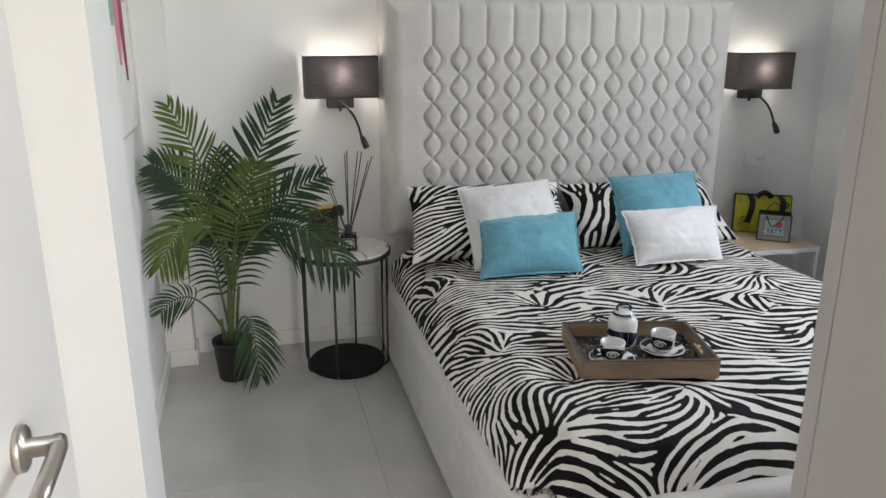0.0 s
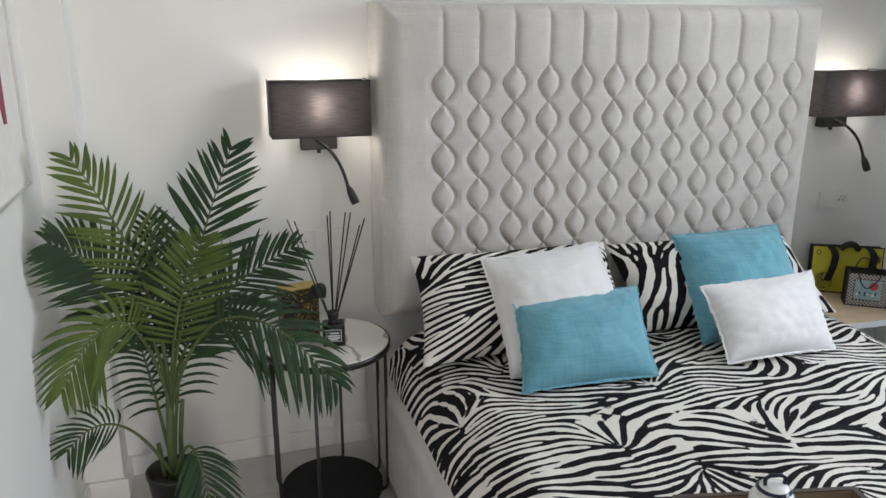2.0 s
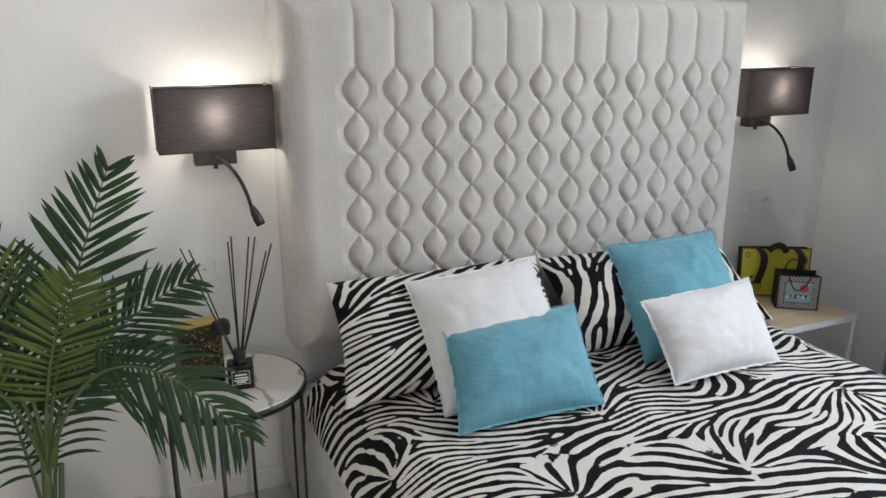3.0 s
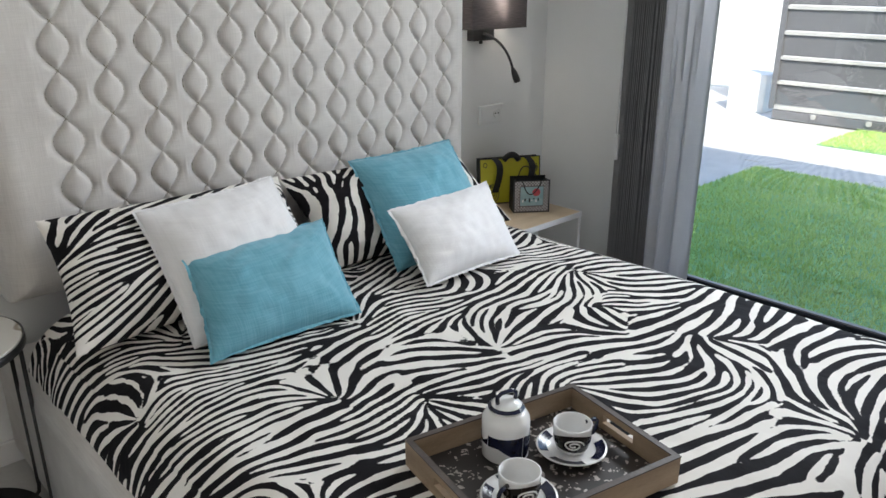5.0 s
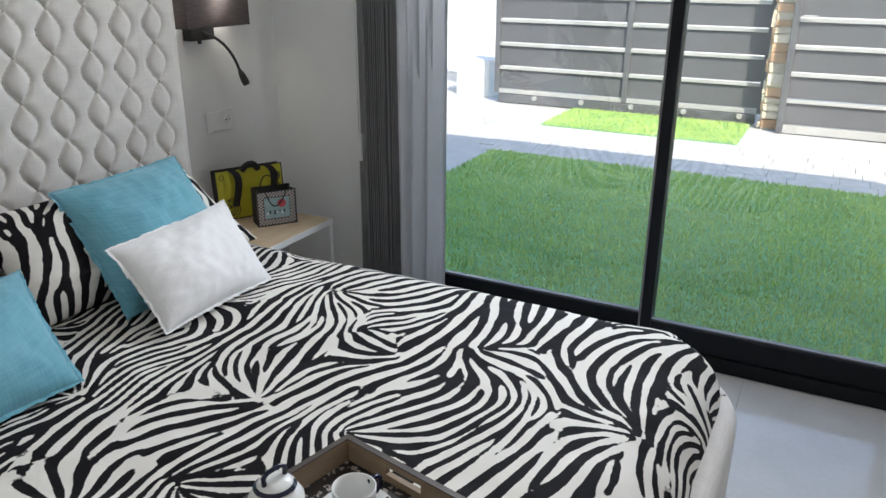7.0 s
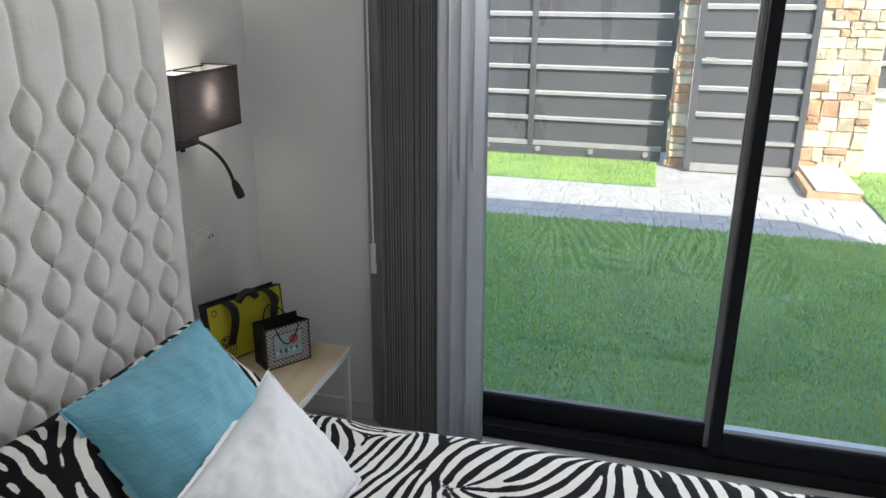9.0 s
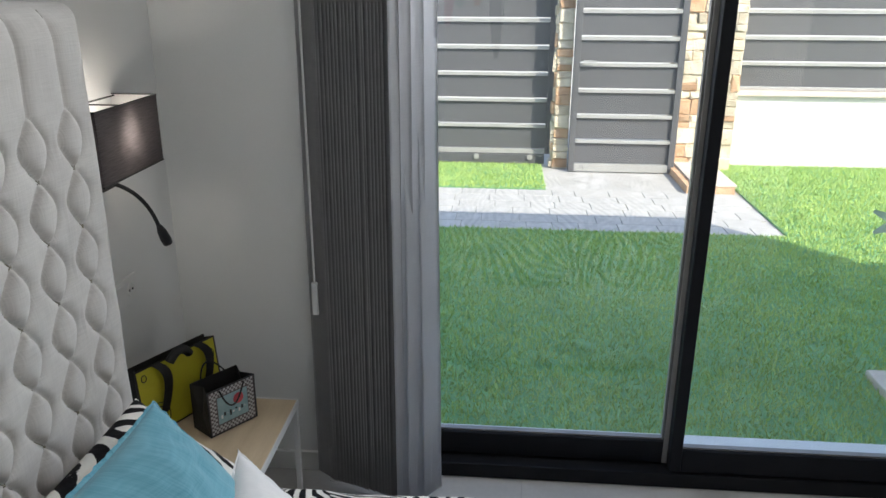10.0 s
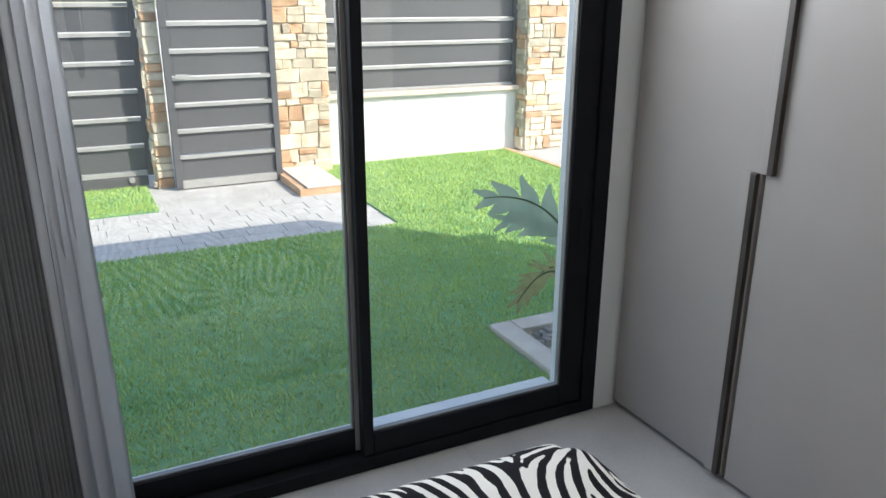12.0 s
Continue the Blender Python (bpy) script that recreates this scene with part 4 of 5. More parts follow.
def frond(base, mid, tip, long, young, seed, pairs=25, start=0.36, droop=0.35):
    """A feather leaf: a tapering rib with pointed leaflets on both sides."""
    rnd = random.Random(seed)
    base, mid, tip = (Vector(p) - Vector((-0.15, 3.2, 0)) for p in (base, mid, tip))
    rib = bend(base, mid, tip, 28)
    stalk = part("frond_stem", tube(rib, 0.0065, 7, None, 0.0012), STEM, palm, "", True)
    single = seed in (1, 2, 3, 5, 6, 8)
    colour, word = (LEAF_YOUNG, "yellow-green leaflet") if young else (LEAF, "dark green leaflet")
    rest = bmesh.new()
    for k in range(pairs):
        s = start + (1 - start) * (k + 0.5) / pairs
        f = s * 28
        i = min(int(f), 27)
        p = rib[i].lerp(rib[i + 1], f - i)
        d = (rib[i + 1] - rib[i]).normalized()
        side = d.cross(Vector((0.25, -0.9, 0.45))).normalized()
        upn = side.cross(d).normalized()
        env = math.sin(math.pi * (0.16 + 0.80 * (s - start) / (1 - start))) ** 0.6
        for sg in (-1, 1):
            ln = long * env * rnd.uniform(0.88, 1.08)
            ang = radians(62 - 30 * (s - start) / (1 - start) + rnd.uniform(-5, 5))
            out = (d * math.cos(ang) + side * sg * math.sin(ang)).normalized()
            w = 0.0070 * min(long / 0.18, 1.1) * rnd.uniform(0.85, 1.1)
            cols = []
            bm = bmesh.new() if single else rest
            for q in range(6):
                r = q / 5
                c = p + out * ln * r + upn * 0.012 * math.sin(r * 3) - Vector((0, 0, 1)) * ln * droop * r * r
                wid = w * (math.sin(math.pi * (0.12 + 0.83 * r)) ** 0.7) if q < 5 else 0.0006
                across = (d - out * d.dot(out)).normalized()
                cols.append((bm.verts.new(c - across * wid), bm.verts.new(c + upn * wid * 0.35), bm.verts.new(c + across * wid)))
            for a, b in zip(cols, cols[1:]):
                bm.faces.new((a[0], a[1], b[1], b[0])), bm.faces.new((a[1], a[2], b[2], b[1]))
            if single:
                part("leaflet", bm, colour, stalk)
    if single:
        rest.free()
        tagged(stalk, "feather frond with " + word + "s")
    else:
        tagged(part("leaflet_rest", rest, colour, stalk, word + "s"), kind="stuff")


P0, P1 = (-0.15, 3.19, 0.15), (-0.137, 3.18, 0.40)
frond(P1, (-0.10, 3.16, 0.72), (0.10, 3.12, 1.21), 0.21, False, 1, 27, 0.30, 0.12)
frond(P1, (-0.12, 3.16, 0.85), (-0.315, 3.10, 1.20), 0.17, True, 2, 24, 0.30, 0.10)
frond(P1, (-0.16, 3.18, 0.85), (-0.385, 3.06, 0.98), 0.20, False, 3, 25, 0.26, 0.18)
frond(P1, (-0.10, 3.2, 0.72), (0.265, 3.2, 0.88), 0.19, False, 4, 25, 0.25, 0.15)
frond(P1, (0.02, 3.0, 1.00), (0.33, 2.90, 0.55), 0.18, False, 5, 24, 0.42, 0.40)
frond(P1, (-0.20, 3.05, 0.98), (-0.385, 2.95, 0.60), 0.16, True, 6, 24, 0.36, 0.35)
frond(P0, (-0.27, 3.08, 0.55), (-0.405, 3.00, 0.40), 0.11, False, 7, 13, 0.50, 0.30)
frond(P0, (-0.06, 2.98, 0.55), (-0.04, 2.96, 0.10), 0.14, False, 8, 15, 0.50, 0.45)
frond(P0, (-0.12, 3.28, 0.62), (0.0, 3.33, 0.66), 0.17, False, 9, 16, 0.30, 0.55)
frond(P0, (-0.20, 3.28, 0.55), (-0.235, 3.31, 0.62), 0.15, False, 10, 16, 0.30, 0.55)
frond(P1, (-0.11, 3.1, 0.75), (0.0, 3.02, 0.98), 0.17, True, 11, 22, 0.35, 0.2)
frond(P1, (-0.15, 3.2, 0.7), (-0.14, 3.22, 1.0), 0.15, False, 12, 20, 0.3, 0.2)
trunk = tube([(-0.003, -0.01, 0.14), (0.0, -0.012, 0.3), (0.012, -0.02, 0.46)], 0.016, 10, None, 0.011)
tube([(0.02, 0.0, 0.14), (0.03, -0.005, 0.3), (0.045, -0.01, 0.42)], 0.007, 8, trunk)
tube([(-0.03, 0.01, 0.14), (-0.04, 0.01, 0.27)], 0.007, 8, trunk)
part("trunk", trunk, STEM, palm, "green and brown stems", True)

# ---- framed picture ----
pic = thing("framed_picture", pose(-0.43, 2.82, 1.52) @ Matrix.Diagonal((1, 0.865, 1, 1)), "abstract painting of long coloured strokes in a thin silver frame", "picture")
part("canvas", box(0.003, 0.016, -0.388, 0.388, -0.393, 0.393), mottled("white canvas", (0.76, 0.75, 0.73), (0.82, 0.81, 0.79), 30, 0.8, 0.2, 300), pic)
SILVER = mottled("silver frame", (0.55, 0.55, 0.54), (0.65, 0.65, 0.64), 20, 0.3, 0.03, metal=0.8)
for a in ((-0.4, 0.4, -0.4, -0.393), (-0.4, 0.4, 0.393, 0.4), (-0.4, -0.388, -0.393, 0.393), (0.388, 0.4, -0.393, 0.393)):
    part("frame_bar", box(0.001, 0.022, *a, 0.001), SILVER, pic)


def stroke(name, y0, y1, z0, z1, lean, colour, k):
    """A tapering vertical brush mark with wavering edges."""
    bm = bmesh.new()
    cols = []
    for i in range(15):
        s = i / 14
        z = z0 + (z1 - z0) * s
        half = (y1 - y0) / 1.15 * (0.25 + 0.75 * min(1, s * 2.2)) * (1 + 0.15 * noise.noise((s * 3, k, 0)))
        c = (y0 + y1) / 2 + lean * s + 0.01 * noise.noise((s * 2, k, 5))
        cols.append([bm.verts.new((x, c + e, z)) for x, e in ((0.0162, -half), (0.0178 + 0.0002 * k, -half * 0.9), (0.0178 + 0.0002 * k, half * 0.9), (0.0162, half))])
    for a, b in zip(cols, cols[1:]):
        for q in range(3):
            bm.faces.new((a[q], a[q + 1], b[q + 1], b[q]))
    part(name, bm, mottled(name, tuple(c * 0.75 for c in colour), colour, 12, 0.6, 0.3, 90, stretch=(1, 4, 0.6)), pic)


stroke("dark_green_mark", -0.39, -0.31, -0.393, 0.393, 0.0, (0.03, 0.08, 0.075), 0)
stroke("orange_mark", -0.22, -0.13, -0.02, 0.39, -0.10, (0.80, 0.28, 0.05), 1)
stroke("cream_mark", -0.20, -0.12, 0.05, 0.39, -0.06, (0.72, 0.62, 0.40), 2)
stroke("green_mark", -0.10, 0.02, -0.03, 0.39, 0.0, (0.28, 0.50, 0.43), 3)
stroke("pink_mark", 0.02, 0.12, -0.16, 0.39, 0.01, (0.72, 0.25, 0.30), 4)
stroke("maroon_mark", 0.17, 0.24, -0.22, 0.39, -0.06, (0.28, 0.04, 0.08), 5)
stroke("olive_mark", 0.29, 0.33, 0.05, 0.39, -0.03, (0.42, 0.45, 0.12), 6)

# ---- nightstand with bags ----
ns = thing("nightstand", pose(2.49, 3.27, 0), "pale nightstand with thin white steel frame", "nightstand")
part("top", box(-0.215, 0.215, -0.225, 0.21, 0.425, 0.44, 0.002), BIRCH, ns, "pale wooden top")
part("rim", box(-0.22, 0.22, -0.23, -0.2255, 0.418, 0.441, 0.001), WHITE_METAL, ns)
part("rim", box(0.2155, 0.22, -0.2255, 0.21, 0.418, 0.441, 0.001), WHITE_METAL, ns)
for sx in (-1, 1):
    for y in (-0.22, 0.2):
        part("leg", box(sx * 0.21 - 0.008, sx * 0.21 + 0.008, y - 0.008, y + 0.008, 0.0, 0.424, 0.001), WHITE_METAL, ns)
part("back_panel", box(-0.2, 0.2, 0.196, 0.204, 0.25, 0.424), WHITE_METAL, ns)


def gift_bag(name, m, w, d, h, face, side, label):
    bag = thing(name, m, label, "bag")
    part("front", box(-w / 2, w / 2, -d / 2, -d / 2 + 0.002, 0, h), face, bag)
    part("back", box(-w / 2, w / 2, d / 2 - 0.002, d / 2, 0, h), side, bag)
    for sg in (-1, 1):
        flap = bmesh.new()
        pts = [(sg * w / 2, -d / 2 + 0.002, 0), (sg * w / 2, d / 2 - 0.002, 0), (sg * w / 2, d / 2 - 0.002, h), (sg * (w / 2 - 0.018), 0, h), (sg * w / 2, -d / 2 + 0.002, h), (sg * (w / 2 - 0.006), 0, h * 0.35), (sg * w / 2, 0, 0)]
        v = [flap.verts.new(p) for p in pts]
        for q in ((0, 6, 5), (6, 1, 5), (1, 2, 5), (2, 3, 5), (3, 4, 5), (4, 0, 5)):
            flap.faces.new([v[i] for i in q])
        part("gusset", flap, side, bag)
    part("bottom", box(-w / 2, w / 2, -d / 2 + 0.002, d / 2 - 0.002, 0, 0.002), side, bag)
    e = 0.0035
    trim = None
    for a in ((-w / 2 - 0.001, w / 2 + 0.001, 0.0, e), (-w / 2 - 0.001, w / 2 + 0.001, h - e, h + 0.001), (-w / 2 - 0.001, -w / 2 + e, e, h - e), (w / 2 - e, w / 2 + 0.001, e, h - e)):
        trim = box(a[0], a[1], -d / 2 - 0.001, -d / 2 + 0.0005, a[2], a[3], 0, 2, trim)
    part("edge_trim", trim, BLACK, bag, "black edging")
    return bag


yb = gift_bag("gift_bag", pose(2.59, 3.355, 0.441, -6, 0, -27), 0.28, 0.045, 0.20, YELLOW, RIBBON, "yellow paper gift bag with wide black ribbon handles")
for x in (-0.075, 0.075):
    strap = sheet(16, 1, lambda u, v, x=x: (x + (v - 0.5) * 0.03 + 0.02 * math.sin(u * 3), -0.026 - 0.02 * math.sin(u * math.pi), 0.20 - u * 0.15 + 0.03 * math.sin(u * math.pi)))
    part("ribbon", strap, RIBBON, yb, "wide black ribbon")
kn = tube(bend((-0.035, -0.036, 0.19), (0.0, -0.05, 0.24), (0.035, -0.036, 0.19), 12), 0.013, 8)
part("handle", kn, RIBBON, yb, "black ribbon handle", True)
for cx, cz, r in ((-0.085, 0.045, 0.04), (0.115, 0.15, 0.018)):
    ring = None
    for q in range(3):
        rr = r * (1 - 0.3 * q)
        ring = tube([(cx + rr * math.cos(a) * 0.8, -0.0237, cz + rr * math.sin(a)) for a in (i * math.pi / 9 for i in range(19))], 0.0014, 5, ring)
    for q in range(12):
        a, rr = rnd.uniform(0, 6.28), rnd.uniform(0.1, 0.9) * r
        ring = box(cx + rr * math.cos(a) * 0.8 - 0.003, cx + rr * math.cos(a) * 0.8 + 0.003, -0.0240, -0.0227, cz + rr * math.sin(a) - 0.002, cz + rr * math.sin(a) + 0.002, 0, 2, ring)
    part("print", ring, BLACK, yb, "black line drawing")
part("print", tube([(-0.115 + 0.008 * math.cos(i * math.pi / 8), -0.0237, 0.172 + 0.01 * math.sin(i * math.pi / 8)) for i in range(17)], 0.0014, 5), BLACK, yb, "black ring")

sb = gift_bag("small_gift_bag", pose(2.565, 3.215, 0.441, 0, 0, -36), 0.155, 0.085, 0.14, CARD_GREY, RIBBON, "small patterned gift bag with checked border")
chk = None
for i in range(22):
    for j in range(20):
        x, z = -0.0715 + i * 0.0065, 0.006 + j * 0.0065
        if (i + j) % 2 == 0 and (i < 3 or i > 18 or j < 3 or j > 16):
            chk = box(x, x + 0.0063, -0.0436, -0.0428, z, z + 0.0063, 0, 2, chk)
part("checked_border", chk, CARD_PALE, sb, "white checks")
part("picture_field", box(-0.048, 0.05, -0.0435, -0.0428, 0.03, 0.112), mottled("pale blue print", (0.22, 0.36, 0.40), (0.36, 0.50, 0.52), 20, 0.5), sb, "pale blue printed field")
part("print", lathe([(0, 0), (0.017, 0), (0.014, 0.001), (0, 0.001)], 18, None, (0, 0, 0)), mottled("red print", (0.5, 0.05, 0.07), (0.6, 0.09, 0.1), 20, 0.5), sb, "red printed patch")
sb.children[-1].matrix_basis = pose(0.02, -0.0436, 0.088, 90, 0, 0)
for q in range(9):
    part("print", box(-0.04 + q * 0.0095, -0.034 + q * 0.0095, -0.0439, -0.0436, 0.045 + 0.006 * (q % 3), 0.056 + 0.006 * (q % 2)), RIBBON if q % 2 else PLATE, sb)
for y in (-0.046, 0.046):
    part("handle", tube(bend((-0.04, y, 0.135), (-0.015, y * 1.5, 0.03 if y < 0 else 0.22), (0.04, y, 0.135), 14), 0.0025, 6), RIBBON, sb, "thin black handle", True)

# ---- tray with tea set ----
TR = pose(1.094, 1.912, 0.531, 0, 0, -12.3)
tray = thing("serving_tray", TR, "wooden serving tray with leopard print base lying on the bed", "tray")
part("base", box(-0.188, 0.188, -0.138, 0.138, 0.0, 0.006), LEOPARD, tray, "leopard print base")
part("long_side", box(-0.2, 0.2, -0.15, -0.139, -0.004, 0.05, 0.001), OAK, tray)
part("long_side", box(-0.2, 0.2, 0.139, 0.15, -0.004, 0.05, 0.001), OAK, tray)
for sg in (-1, 1):
    e = None
    for y0, y1, z0, z1 in ((-0.138, 0.138, -0.004, 0.02), (-0.138, -0.042, 0.02, 0.05), (0.042, 0.138, 0.02, 0.05), (-0.042, 0.042, 0.037, 0.05)):
        e = box(*sorted((sg * 0.2, sg * 0.189)), y0, y1, z0, z1, 0, 2, e)
    part("end_side", e, OAK, tray, "tray end with a grip slot")
rimb = None
for a in ((-0.2005, 0.2005, -0.1505, -0.1385), (-0.2005, 0.2005, 0.1385, 0.1505), (-0.2005, -0.1885, -0.1385, 0.1385), (0.1885, 0.2005, -0.1385, 0.1385)):
    rimb = box(*a, 0.0502, 0.0525, 0, 2, rimb)
part("rim", rimb, OAK_RIM, tray, "dark rim")


def band(profile, a0, a1, lift, seg=22):
    """A patch of glaze that lies on a turned body between two angles."""
    bm = bmesh.new()
    cols = []
    for i in range(seg + 1):
        a = radians(a0 + (a1 - a0) * i / seg)
        cols.append([bm.verts.new(((r + lift) * math.cos(a), (r + lift) * math.sin(a), z)) for r, z in profile(i / seg)])
    for p, q in zip(cols, cols[1:]):
        for k in range(len(p) - 1):
            bm.faces.new((p[k], q[k], q[k + 1], p[k + 1]))
    return bm


def cup(m, label, hand):
    cs = thing("teacup", m, label, "cup", "tea set")
    sau = lathe([(0, 0.0), (0.032, 0.0), (0.034, 0.003), (0.06, 0.011), (0.0675, 0.016), (0.066, 0.0175), (0.05, 0.011), (0.03, 0.007), (0, 0.007)], 48)
    sc = part("saucer", sau, PORCELAIN, cs, "white saucer", True)
    for a0 in (10, 100, 190, 280):
        part("glaze", band(lambda s: [(0.046, 0.0109 + 0.0005), (0.056, 0.0145), (0.0635, 0.0173)], a0, a0 + 65, 0.0), INK, sc, "dark glaze stripe")
    body = part("bowl", lathe([(0, 0.0085), (0.024, 0.0085), (0.028, 0.012), (0.035, 0.03), (0.0365, 0.06), (0.037, 0.066), (0.0345, 0.066), (0.0335, 0.03), (0.025, 0.014), (0, 0.0125)], 44), PORCELAIN, cs, "white porcelain bowl", True)
    part("glaze", band(lambda s: [(0.0362, 0.046 + 0.012 * math.sin(s * 3.1)), (0.0358, 0.042), (0.035, 0.034), (0.0325, 0.025 - 0.004 * math.sin(s * 3.1))], -195, -55, 0.0009), BROWN_INK, body, "dark swirl of glaze")
    part("glaze", band(lambda s: [(0.0335, 0.024 + 0.012 * math.sin(s * 3.1)), (0.031, 0.019)], -130, 10, 0.0009), INK, body)
    eye = [(0.0375 * math.cos(radians(-125 + r * math.cos(a) * 34)), 0.0375 * math.sin(radians(-125 + r * math.cos(a) * 34)), 0.038 + 0.013 * r * math.sin(a)) for a, r in ((i * 0.45, 0.9 - 0.028 * i) for i in range(28))]
    part("glaze", tube(eye, 0.0016, 5), PORCELAIN, body, "white spiral")
    hd = tube([(hand * 0.034, 0, 0.056), (hand * 0.055, 0, 0.056), (hand * 0.0605, 0, 0.05), (hand * 0.059, 0, 0.034), (hand * 0.052, 0, 0.026), (hand * 0.034, 0, 0.026)], 0.0042, 8)
    part("handle", hd, INK, cs, "dark glazed handle", True)
    return cs


inv = TR.inverted()
cup(TR @ pose(*(inv @ Vector((0.995, 1.875, 0.5375))), 0, 0, 20), "white porcelain teacup with dark swirl on its saucer", -1)
cup(TR @ pose(*(inv @ Vector((1.178, 1.905, 0.5375))), 0, 0, 0), "white porcelain teacup with dark swirl on its saucer", 1)
jar = thing("sugar_jar", TR @ pose(*(inv @ Vector((1.085, 1.99, 0.5375)))), "white lidded porcelain jar with dark blue bands", "jar", "tea set")
part("body", lathe([(0, 0.0), (0.041, 0.0), (0.0445, 0.004), (0.0455, 0.07), (0.0445, 0.082), (0.037, 0.094), (0.03, 0.098), (0, 0.098)], 48), PORCELAIN, jar, "", True)
for a0, s0 in ((-170, 1), (-80, -1), (10, 1), (100, -1)):
    part("glaze", band(lambda s, s0=s0: [(0.0455, 0.058 if s0 > 0 else 0.058 - 0.02 * s), (0.0452, 0.036), (0.0448, 0.05 - 0.045 * (s if s0 > 0 else 1 - s))], a0, a0 + 88, 0.0008), INK, jar, "dark blue wedge of glaze")
lid = part("lid", lathe([(0, 0.098), (0.033, 0.0985), (0.034, 0.102), (0.024, 0.112), (0, 0.116)], 40), PORCELAIN, jar, "white lid", True)
part("glaze", band(lambda s: [(0.034, 0.1025), (0.0285, 0.108)], 0, 330, 0.0008), INK, lid, "dark ring")
part("knob", tube([(-0.02, 0, 0.112), (-0.021, 0, 0.126), (-0.012, 0, 0.132), (0.012, 0, 0.132), (0.021, 0, 0.126), (0.02, 0, 0.112)], 0.0042, 8), INK, lid, "dark loop knob", True)

# ---- vertical blind, drawn to one side ----
bl = thing("vertical_blind", pose(2.9, 2.8, 0), "grey vertical blind gathered beside the window", "blind")
part("headrail", box(-0.03, 0.03, -1.98, 0.24, 2.38, 2.42, 0.003), WHITE_METAL, bl, "white headrail")
rnd = random.Random(12)


def slat(top, low, turn, w, material):
    """A hanging strip between its middle at the rail and its middle at the hem, each (x, y)."""
    c, s = math.cos(radians(turn)), math.sin(radians(turn))

    def at(u, v):
        a = (u - 0.5) * w
        bow = 0.006 * (1 - (2 * u - 1) ** 2)
        x, y = (p + (q - p) * v for p, q in zip(low, top))
        return (x + a * c + bow * s, y + a * s + bow * c, 0.03 + 2.35 * v)

    bm = sheet(6, 8, at)
    bmesh.ops.solidify(bm, geom=bm.faces[:], thickness=0.0012)
    return part("slat", bm, material, bl, "", True)


# gathered slats get the shaded tone, the three turned ones the lit tone
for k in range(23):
    slat((-0.004 * k, 0.205 - 0.0113 * k), (-0.004 * k, 0.213 - 0.0115 * k + rnd.uniform(-0.001, 0.001)), 52 + rnd.uniform(-3, 3), 0.089, BLIND_SHADED)
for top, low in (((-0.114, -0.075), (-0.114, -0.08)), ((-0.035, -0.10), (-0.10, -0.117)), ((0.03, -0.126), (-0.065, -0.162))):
    slat(top, low, -36, 0.089, BLIND_LIT)
part("chain", tube([(-0.02, 0.2 - 0.02 * i, 0.025 - 0.006 * (i % 2)) for i in range(20)], 0.0012, 5), WHITE_METAL, bl, "bead chain along the hem")
cord2 = part("draw_cord", tube([(0.0, 0.222, 2.38), (-0.001, 0.221, 1.4), (0.0, 0.221, 0.75)], 0.0035, 6), WHITE_METAL, bl, "white draw cord")
part("cord_weight", box(-0.008, 0.008, 0.211, 0.231, 0.64, 0.75, 0.003), WHITE_METAL, cord2, "white cord weight")

# ---- garden plant with torn paddle leaves ----
bop = thing("paddle_plant", pose(3.78, 0.25, GZ), "drooping grey-green garden plant with split paddle leaves", "plant")
PADDLE = translucent("grey green paddle leaf", (0.32, 0.42, 0.32), (0.48, 0.58, 0.45), 0.3, (1, 1, 1), 10)
DRY = mottled("dry leaf", (0.33, 0.33, 0.13), (0.54, 0.50, 0.25), 20, 0.8, 0.3)


def paddle(stem, mid, tip, width, material, seed):
    rnd = random.Random(seed)
    rib = bend(stem, mid, tip, 24)
    st = part("leaf_stem", tube(rib, 0.011, 7, None, 0.003), STEM, bop, "", True)
    bm = bmesh.new()
    k = 10
    while k < 24:
        n2 = min(k + 3, 24)
        for sg in (-1, 1):
            d = (rib[n2] - rib[k]).normalized()
            sd = d.cross(Vector((0.75, -0.55, -0.1))).normalized() * sg
            e0, e1 = (width * math.sin(math.pi * (0.2 + 0.7 * (q - 10) / 14)) for q in (k, n2))
            dr = Vector((0, 0, -1)) * e1 * rnd.uniform(0.05, 0.3)
            cols = []
            for q in range(5):
                r = q / 4
                b = rib[n2] + sd * e1 * 1.1 * r + d * 0.06 * r
                a = (rib[k] + sd * e0 * 0.9 * r + d * 0.06 * r).lerp(b, r ** 4 * 0.85)
                sag = dr * r * r
                cols.append((bm.verts.new(a + sag), bm.verts.new(a.lerp(b, 0.5) + sag * 0.8 + sd * 0.012 * r), bm.verts.new(b + sag)))
            for a, b in zip(cols, cols[1:]):
                bm.faces.new((a[0], a[1], b[1], b[0])), bm.faces.new((a[1], a[2], b[2], b[1]))
        k = n2
    part("leaf_blade", bm, material, st)


paddle((0, 0, 0), (0.05, 0.02, 0.85), (0.42, 0.42, 0.72), 0.13, PADDLE, 1)
paddle((0.02, -0.03, 0), (0.05, 0.0, 0.75), (0.35, 0.34, 0.60), 0.10, PADDLE, 2)
paddle((0.0, 0.03, 0), (0.1, 0.1, 0.62), (0.3, 0.26, 0.12), 0.075, DRY, 3)
paddle((0.03, 0.0, 0), (0.1, 0.05, 0.6), (0.28, 0.22, 0.2), 0.075, DRY, 4)
paddle((-0.02, -0.05, 0), (-0.05, -0.1, 0.9), (0.1, -0.3, 1.1), 0.15, PADDLE, 5)

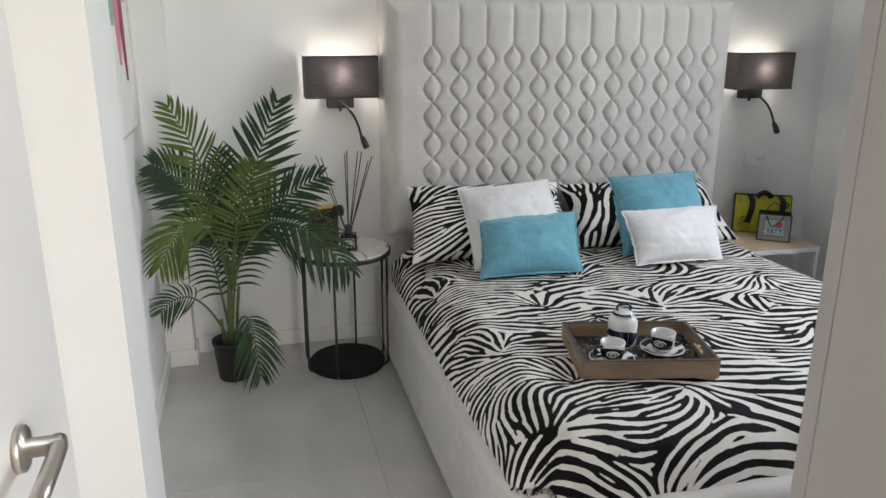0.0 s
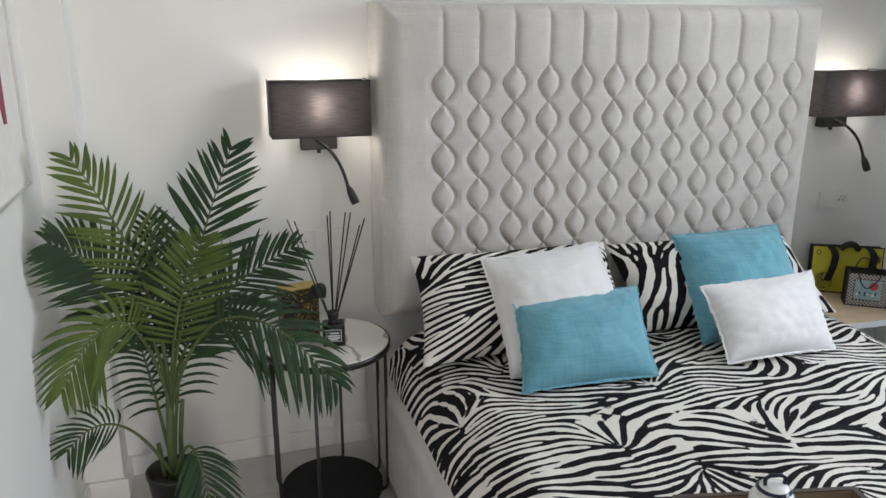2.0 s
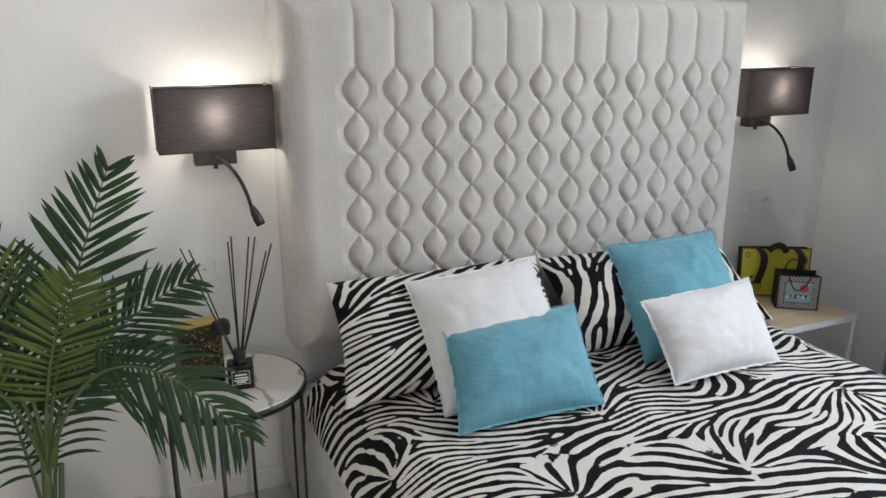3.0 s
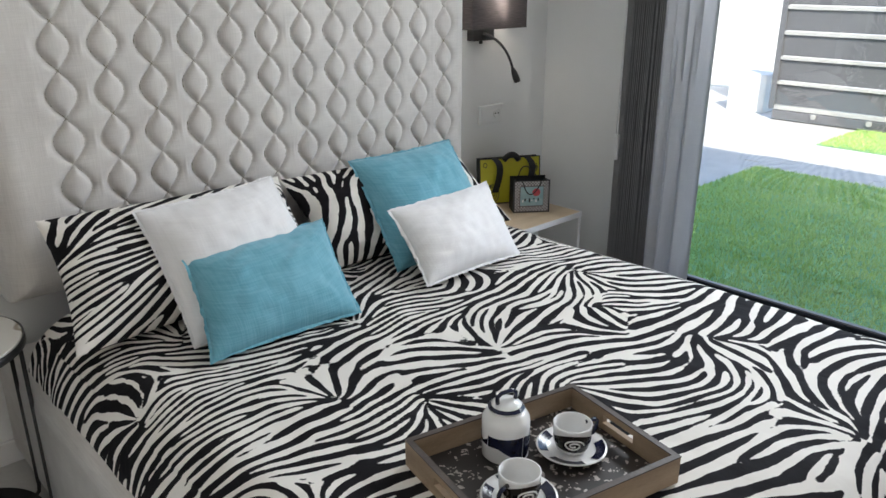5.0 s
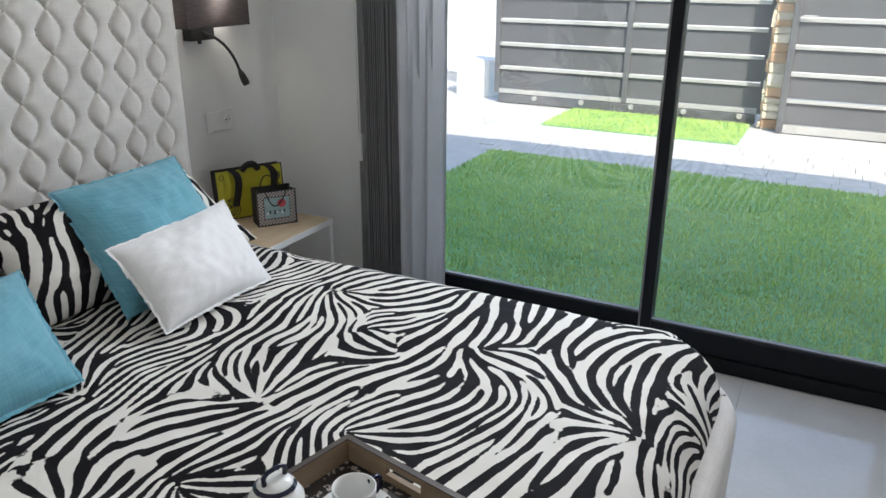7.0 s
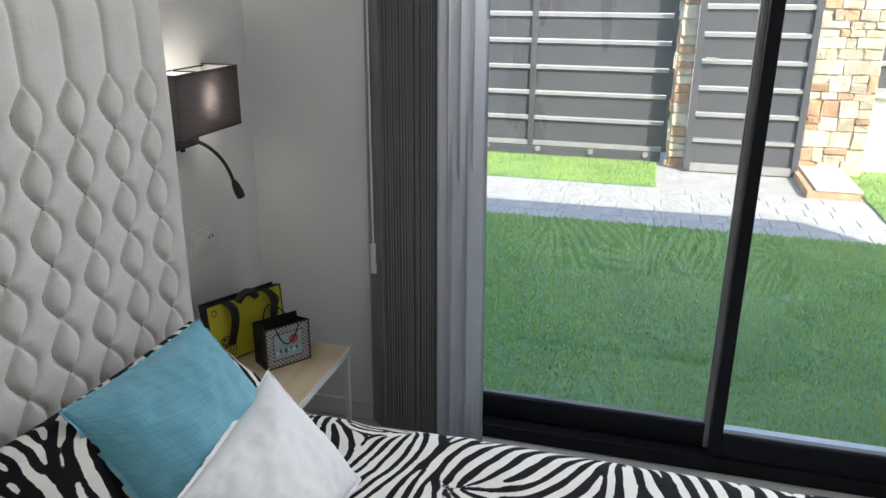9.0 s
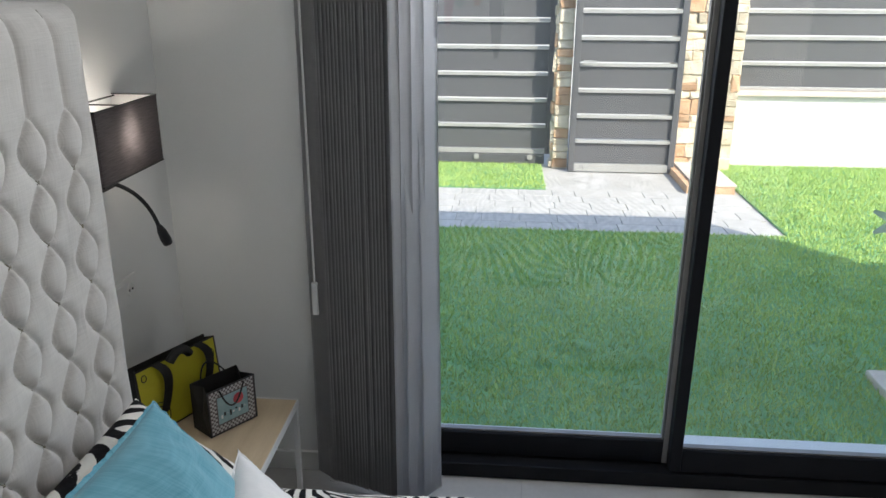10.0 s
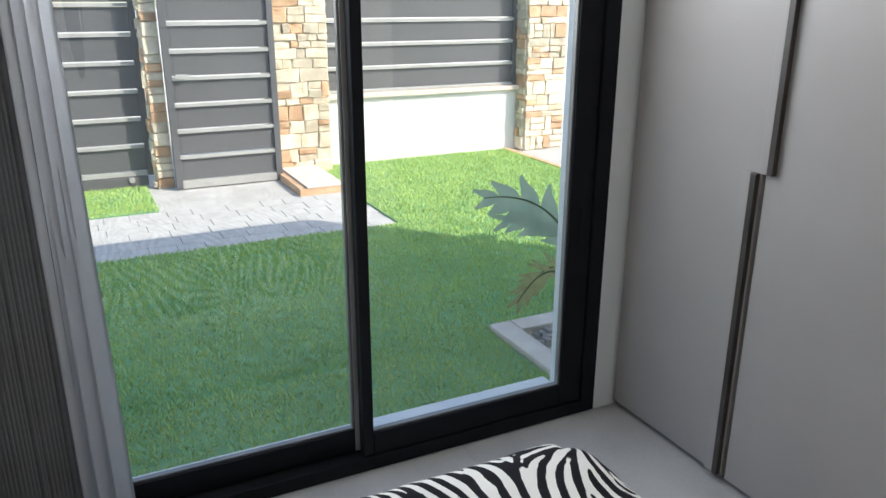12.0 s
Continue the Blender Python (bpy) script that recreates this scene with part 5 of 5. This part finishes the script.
# ---- small pieces of the setting: floor tiles, pavers, wall stones ----
tile = finish("tile", box(0.0, 0.8992, 0.0, 0.8992, -0.011, 0.0, 0.0005, 1), TILE)
for i in range(-3, 1):
    for j in range(-4, 2):
        ob = new("tile", tile)
        ob.location = (1.27 + 0.9 * i, 1.44 + 0.9 * j, 0)
        ob.parent = floor
for j in range(-4, 3):
    ob = new("tile", finish("tile", box(2.17, 2.976, 1.44 + 0.9 * j, 1.44 + 0.9 * j + (0.8992 if j < 2 else 0.17), -0.011, 0.0, 0.0005, 1), TILE))
    ob.parent = floor
for i in range(-3, 1):
    ob = new("tile", finish("tile", box(1.27 + 0.9 * i, 1.27 + 0.9 * i + 0.8992, 3.24, 3.5, -0.011, 0.0, 0.0005, 1), TILE))
    ob.parent = floor

path = thing("pavement", Matrix(), "pale concrete paver path by the gates", "pavement", kind="structure")
slab = [finish("paver", box(-w / 2 + 0.002, w / 2 - 0.002, -l / 2 + 0.002, l / 2 - 0.002, -0.03, 0.0, 0.003, 1), PAVER) for w, l in ((0.2, 0.3), (0.2, 0.2))]
rnd = random.Random(8)
for r in range(6):
    y = 0.40 + (0.0 if r % 2 else -0.05)
    while y < 3.9:
        k = rnd.random() < 0.35
        l = 0.2 if k else 0.3
        ob = new("paver", slab[1 if k else 0])
        ob.location = (6.31 + 0.2 * r, y + l / 2, GZ + rnd.uniform(-0.001, 0.001))
        ob.parent = path
        y += l


def stone_pillar(name, x0, x1, y0, y1, z1, label, seed):
    """A pillar of coursed rubble: a mortar core with uneven stones set proud of it."""
    ob = thing(name, Matrix.Translation(((x0 + x1) / 2, (y0 + y1) / 2, GZ)), label, "pillar")
    hx, hy, h = (x1 - x0) / 2, (y1 - y0) / 2, z1 - GZ
    part("mortar_core", box(-hx, hx, -hy, hy, -0.03, h), MORTAR, ob)
    rnd = random.Random(seed)

    def lay(a0, a1, place):
        z = 0.0
        while z < h - 0.04:
            ch = rnd.choice((0.07, 0.1, 0.13, 0.16))
            ch = min(ch, h - z)
            a = a0
            while a < a1 - 0.02:
                w = min(rnd.uniform(0.08, 0.24), a1 - a)
                if a1 - a - w < 0.06:
                    w = a1 - a
                split = ch > 0.12 and rnd.random() < 0.4
                for zz, hh in (((z, ch * 0.5), (z + ch * 0.5, ch * 0.5)) if split else ((z, ch),)):
                    g = 0.0035
                    d = rnd.uniform(0.012, 0.035)
                    s = box(-w / 2 + g, w / 2 - g, -d, 0.01, -hh / 2 + g, hh / 2 - g, 0.007, 1)
                    for v in s.verts:
                        v.co += Vector((rnd.uniform(-1, 1), rnd.uniform(-1, 1), rnd.uniform(-1, 1))) * 0.008
                    bmesh.ops.transform(s, matrix=place(a + w / 2, zz + hh / 2), verts=s.verts)
                    part("stone", s, STONE_RED if rnd.random() < 0.22 else STONE, ob)
                a += w
            z += ch

    lay(-hy, hy, lambda a, z: pose(-hx, a, z, 0, 0, -90))
    lay(-hx, hx, lambda a, z: pose(a, hy, z, 0, 0, 180))
    return ob


stone_pillar("gate_pillar", 8.32, 8.46, 1.80, 1.95, 2.2, "narrow honey coloured rubble stone pillar between the gates", 3)
stone_pillar("gate_pillar", 8.36, 8.80, 0.19, 0.745, 2.2, "broad honey coloured rubble stone pillar beside the gate", 5)
stone_pillar("end_pillar", 8.46, 8.86, -2.80, -2.26, 2.2, "honey coloured rubble stone pillar at the wall's end", 9)
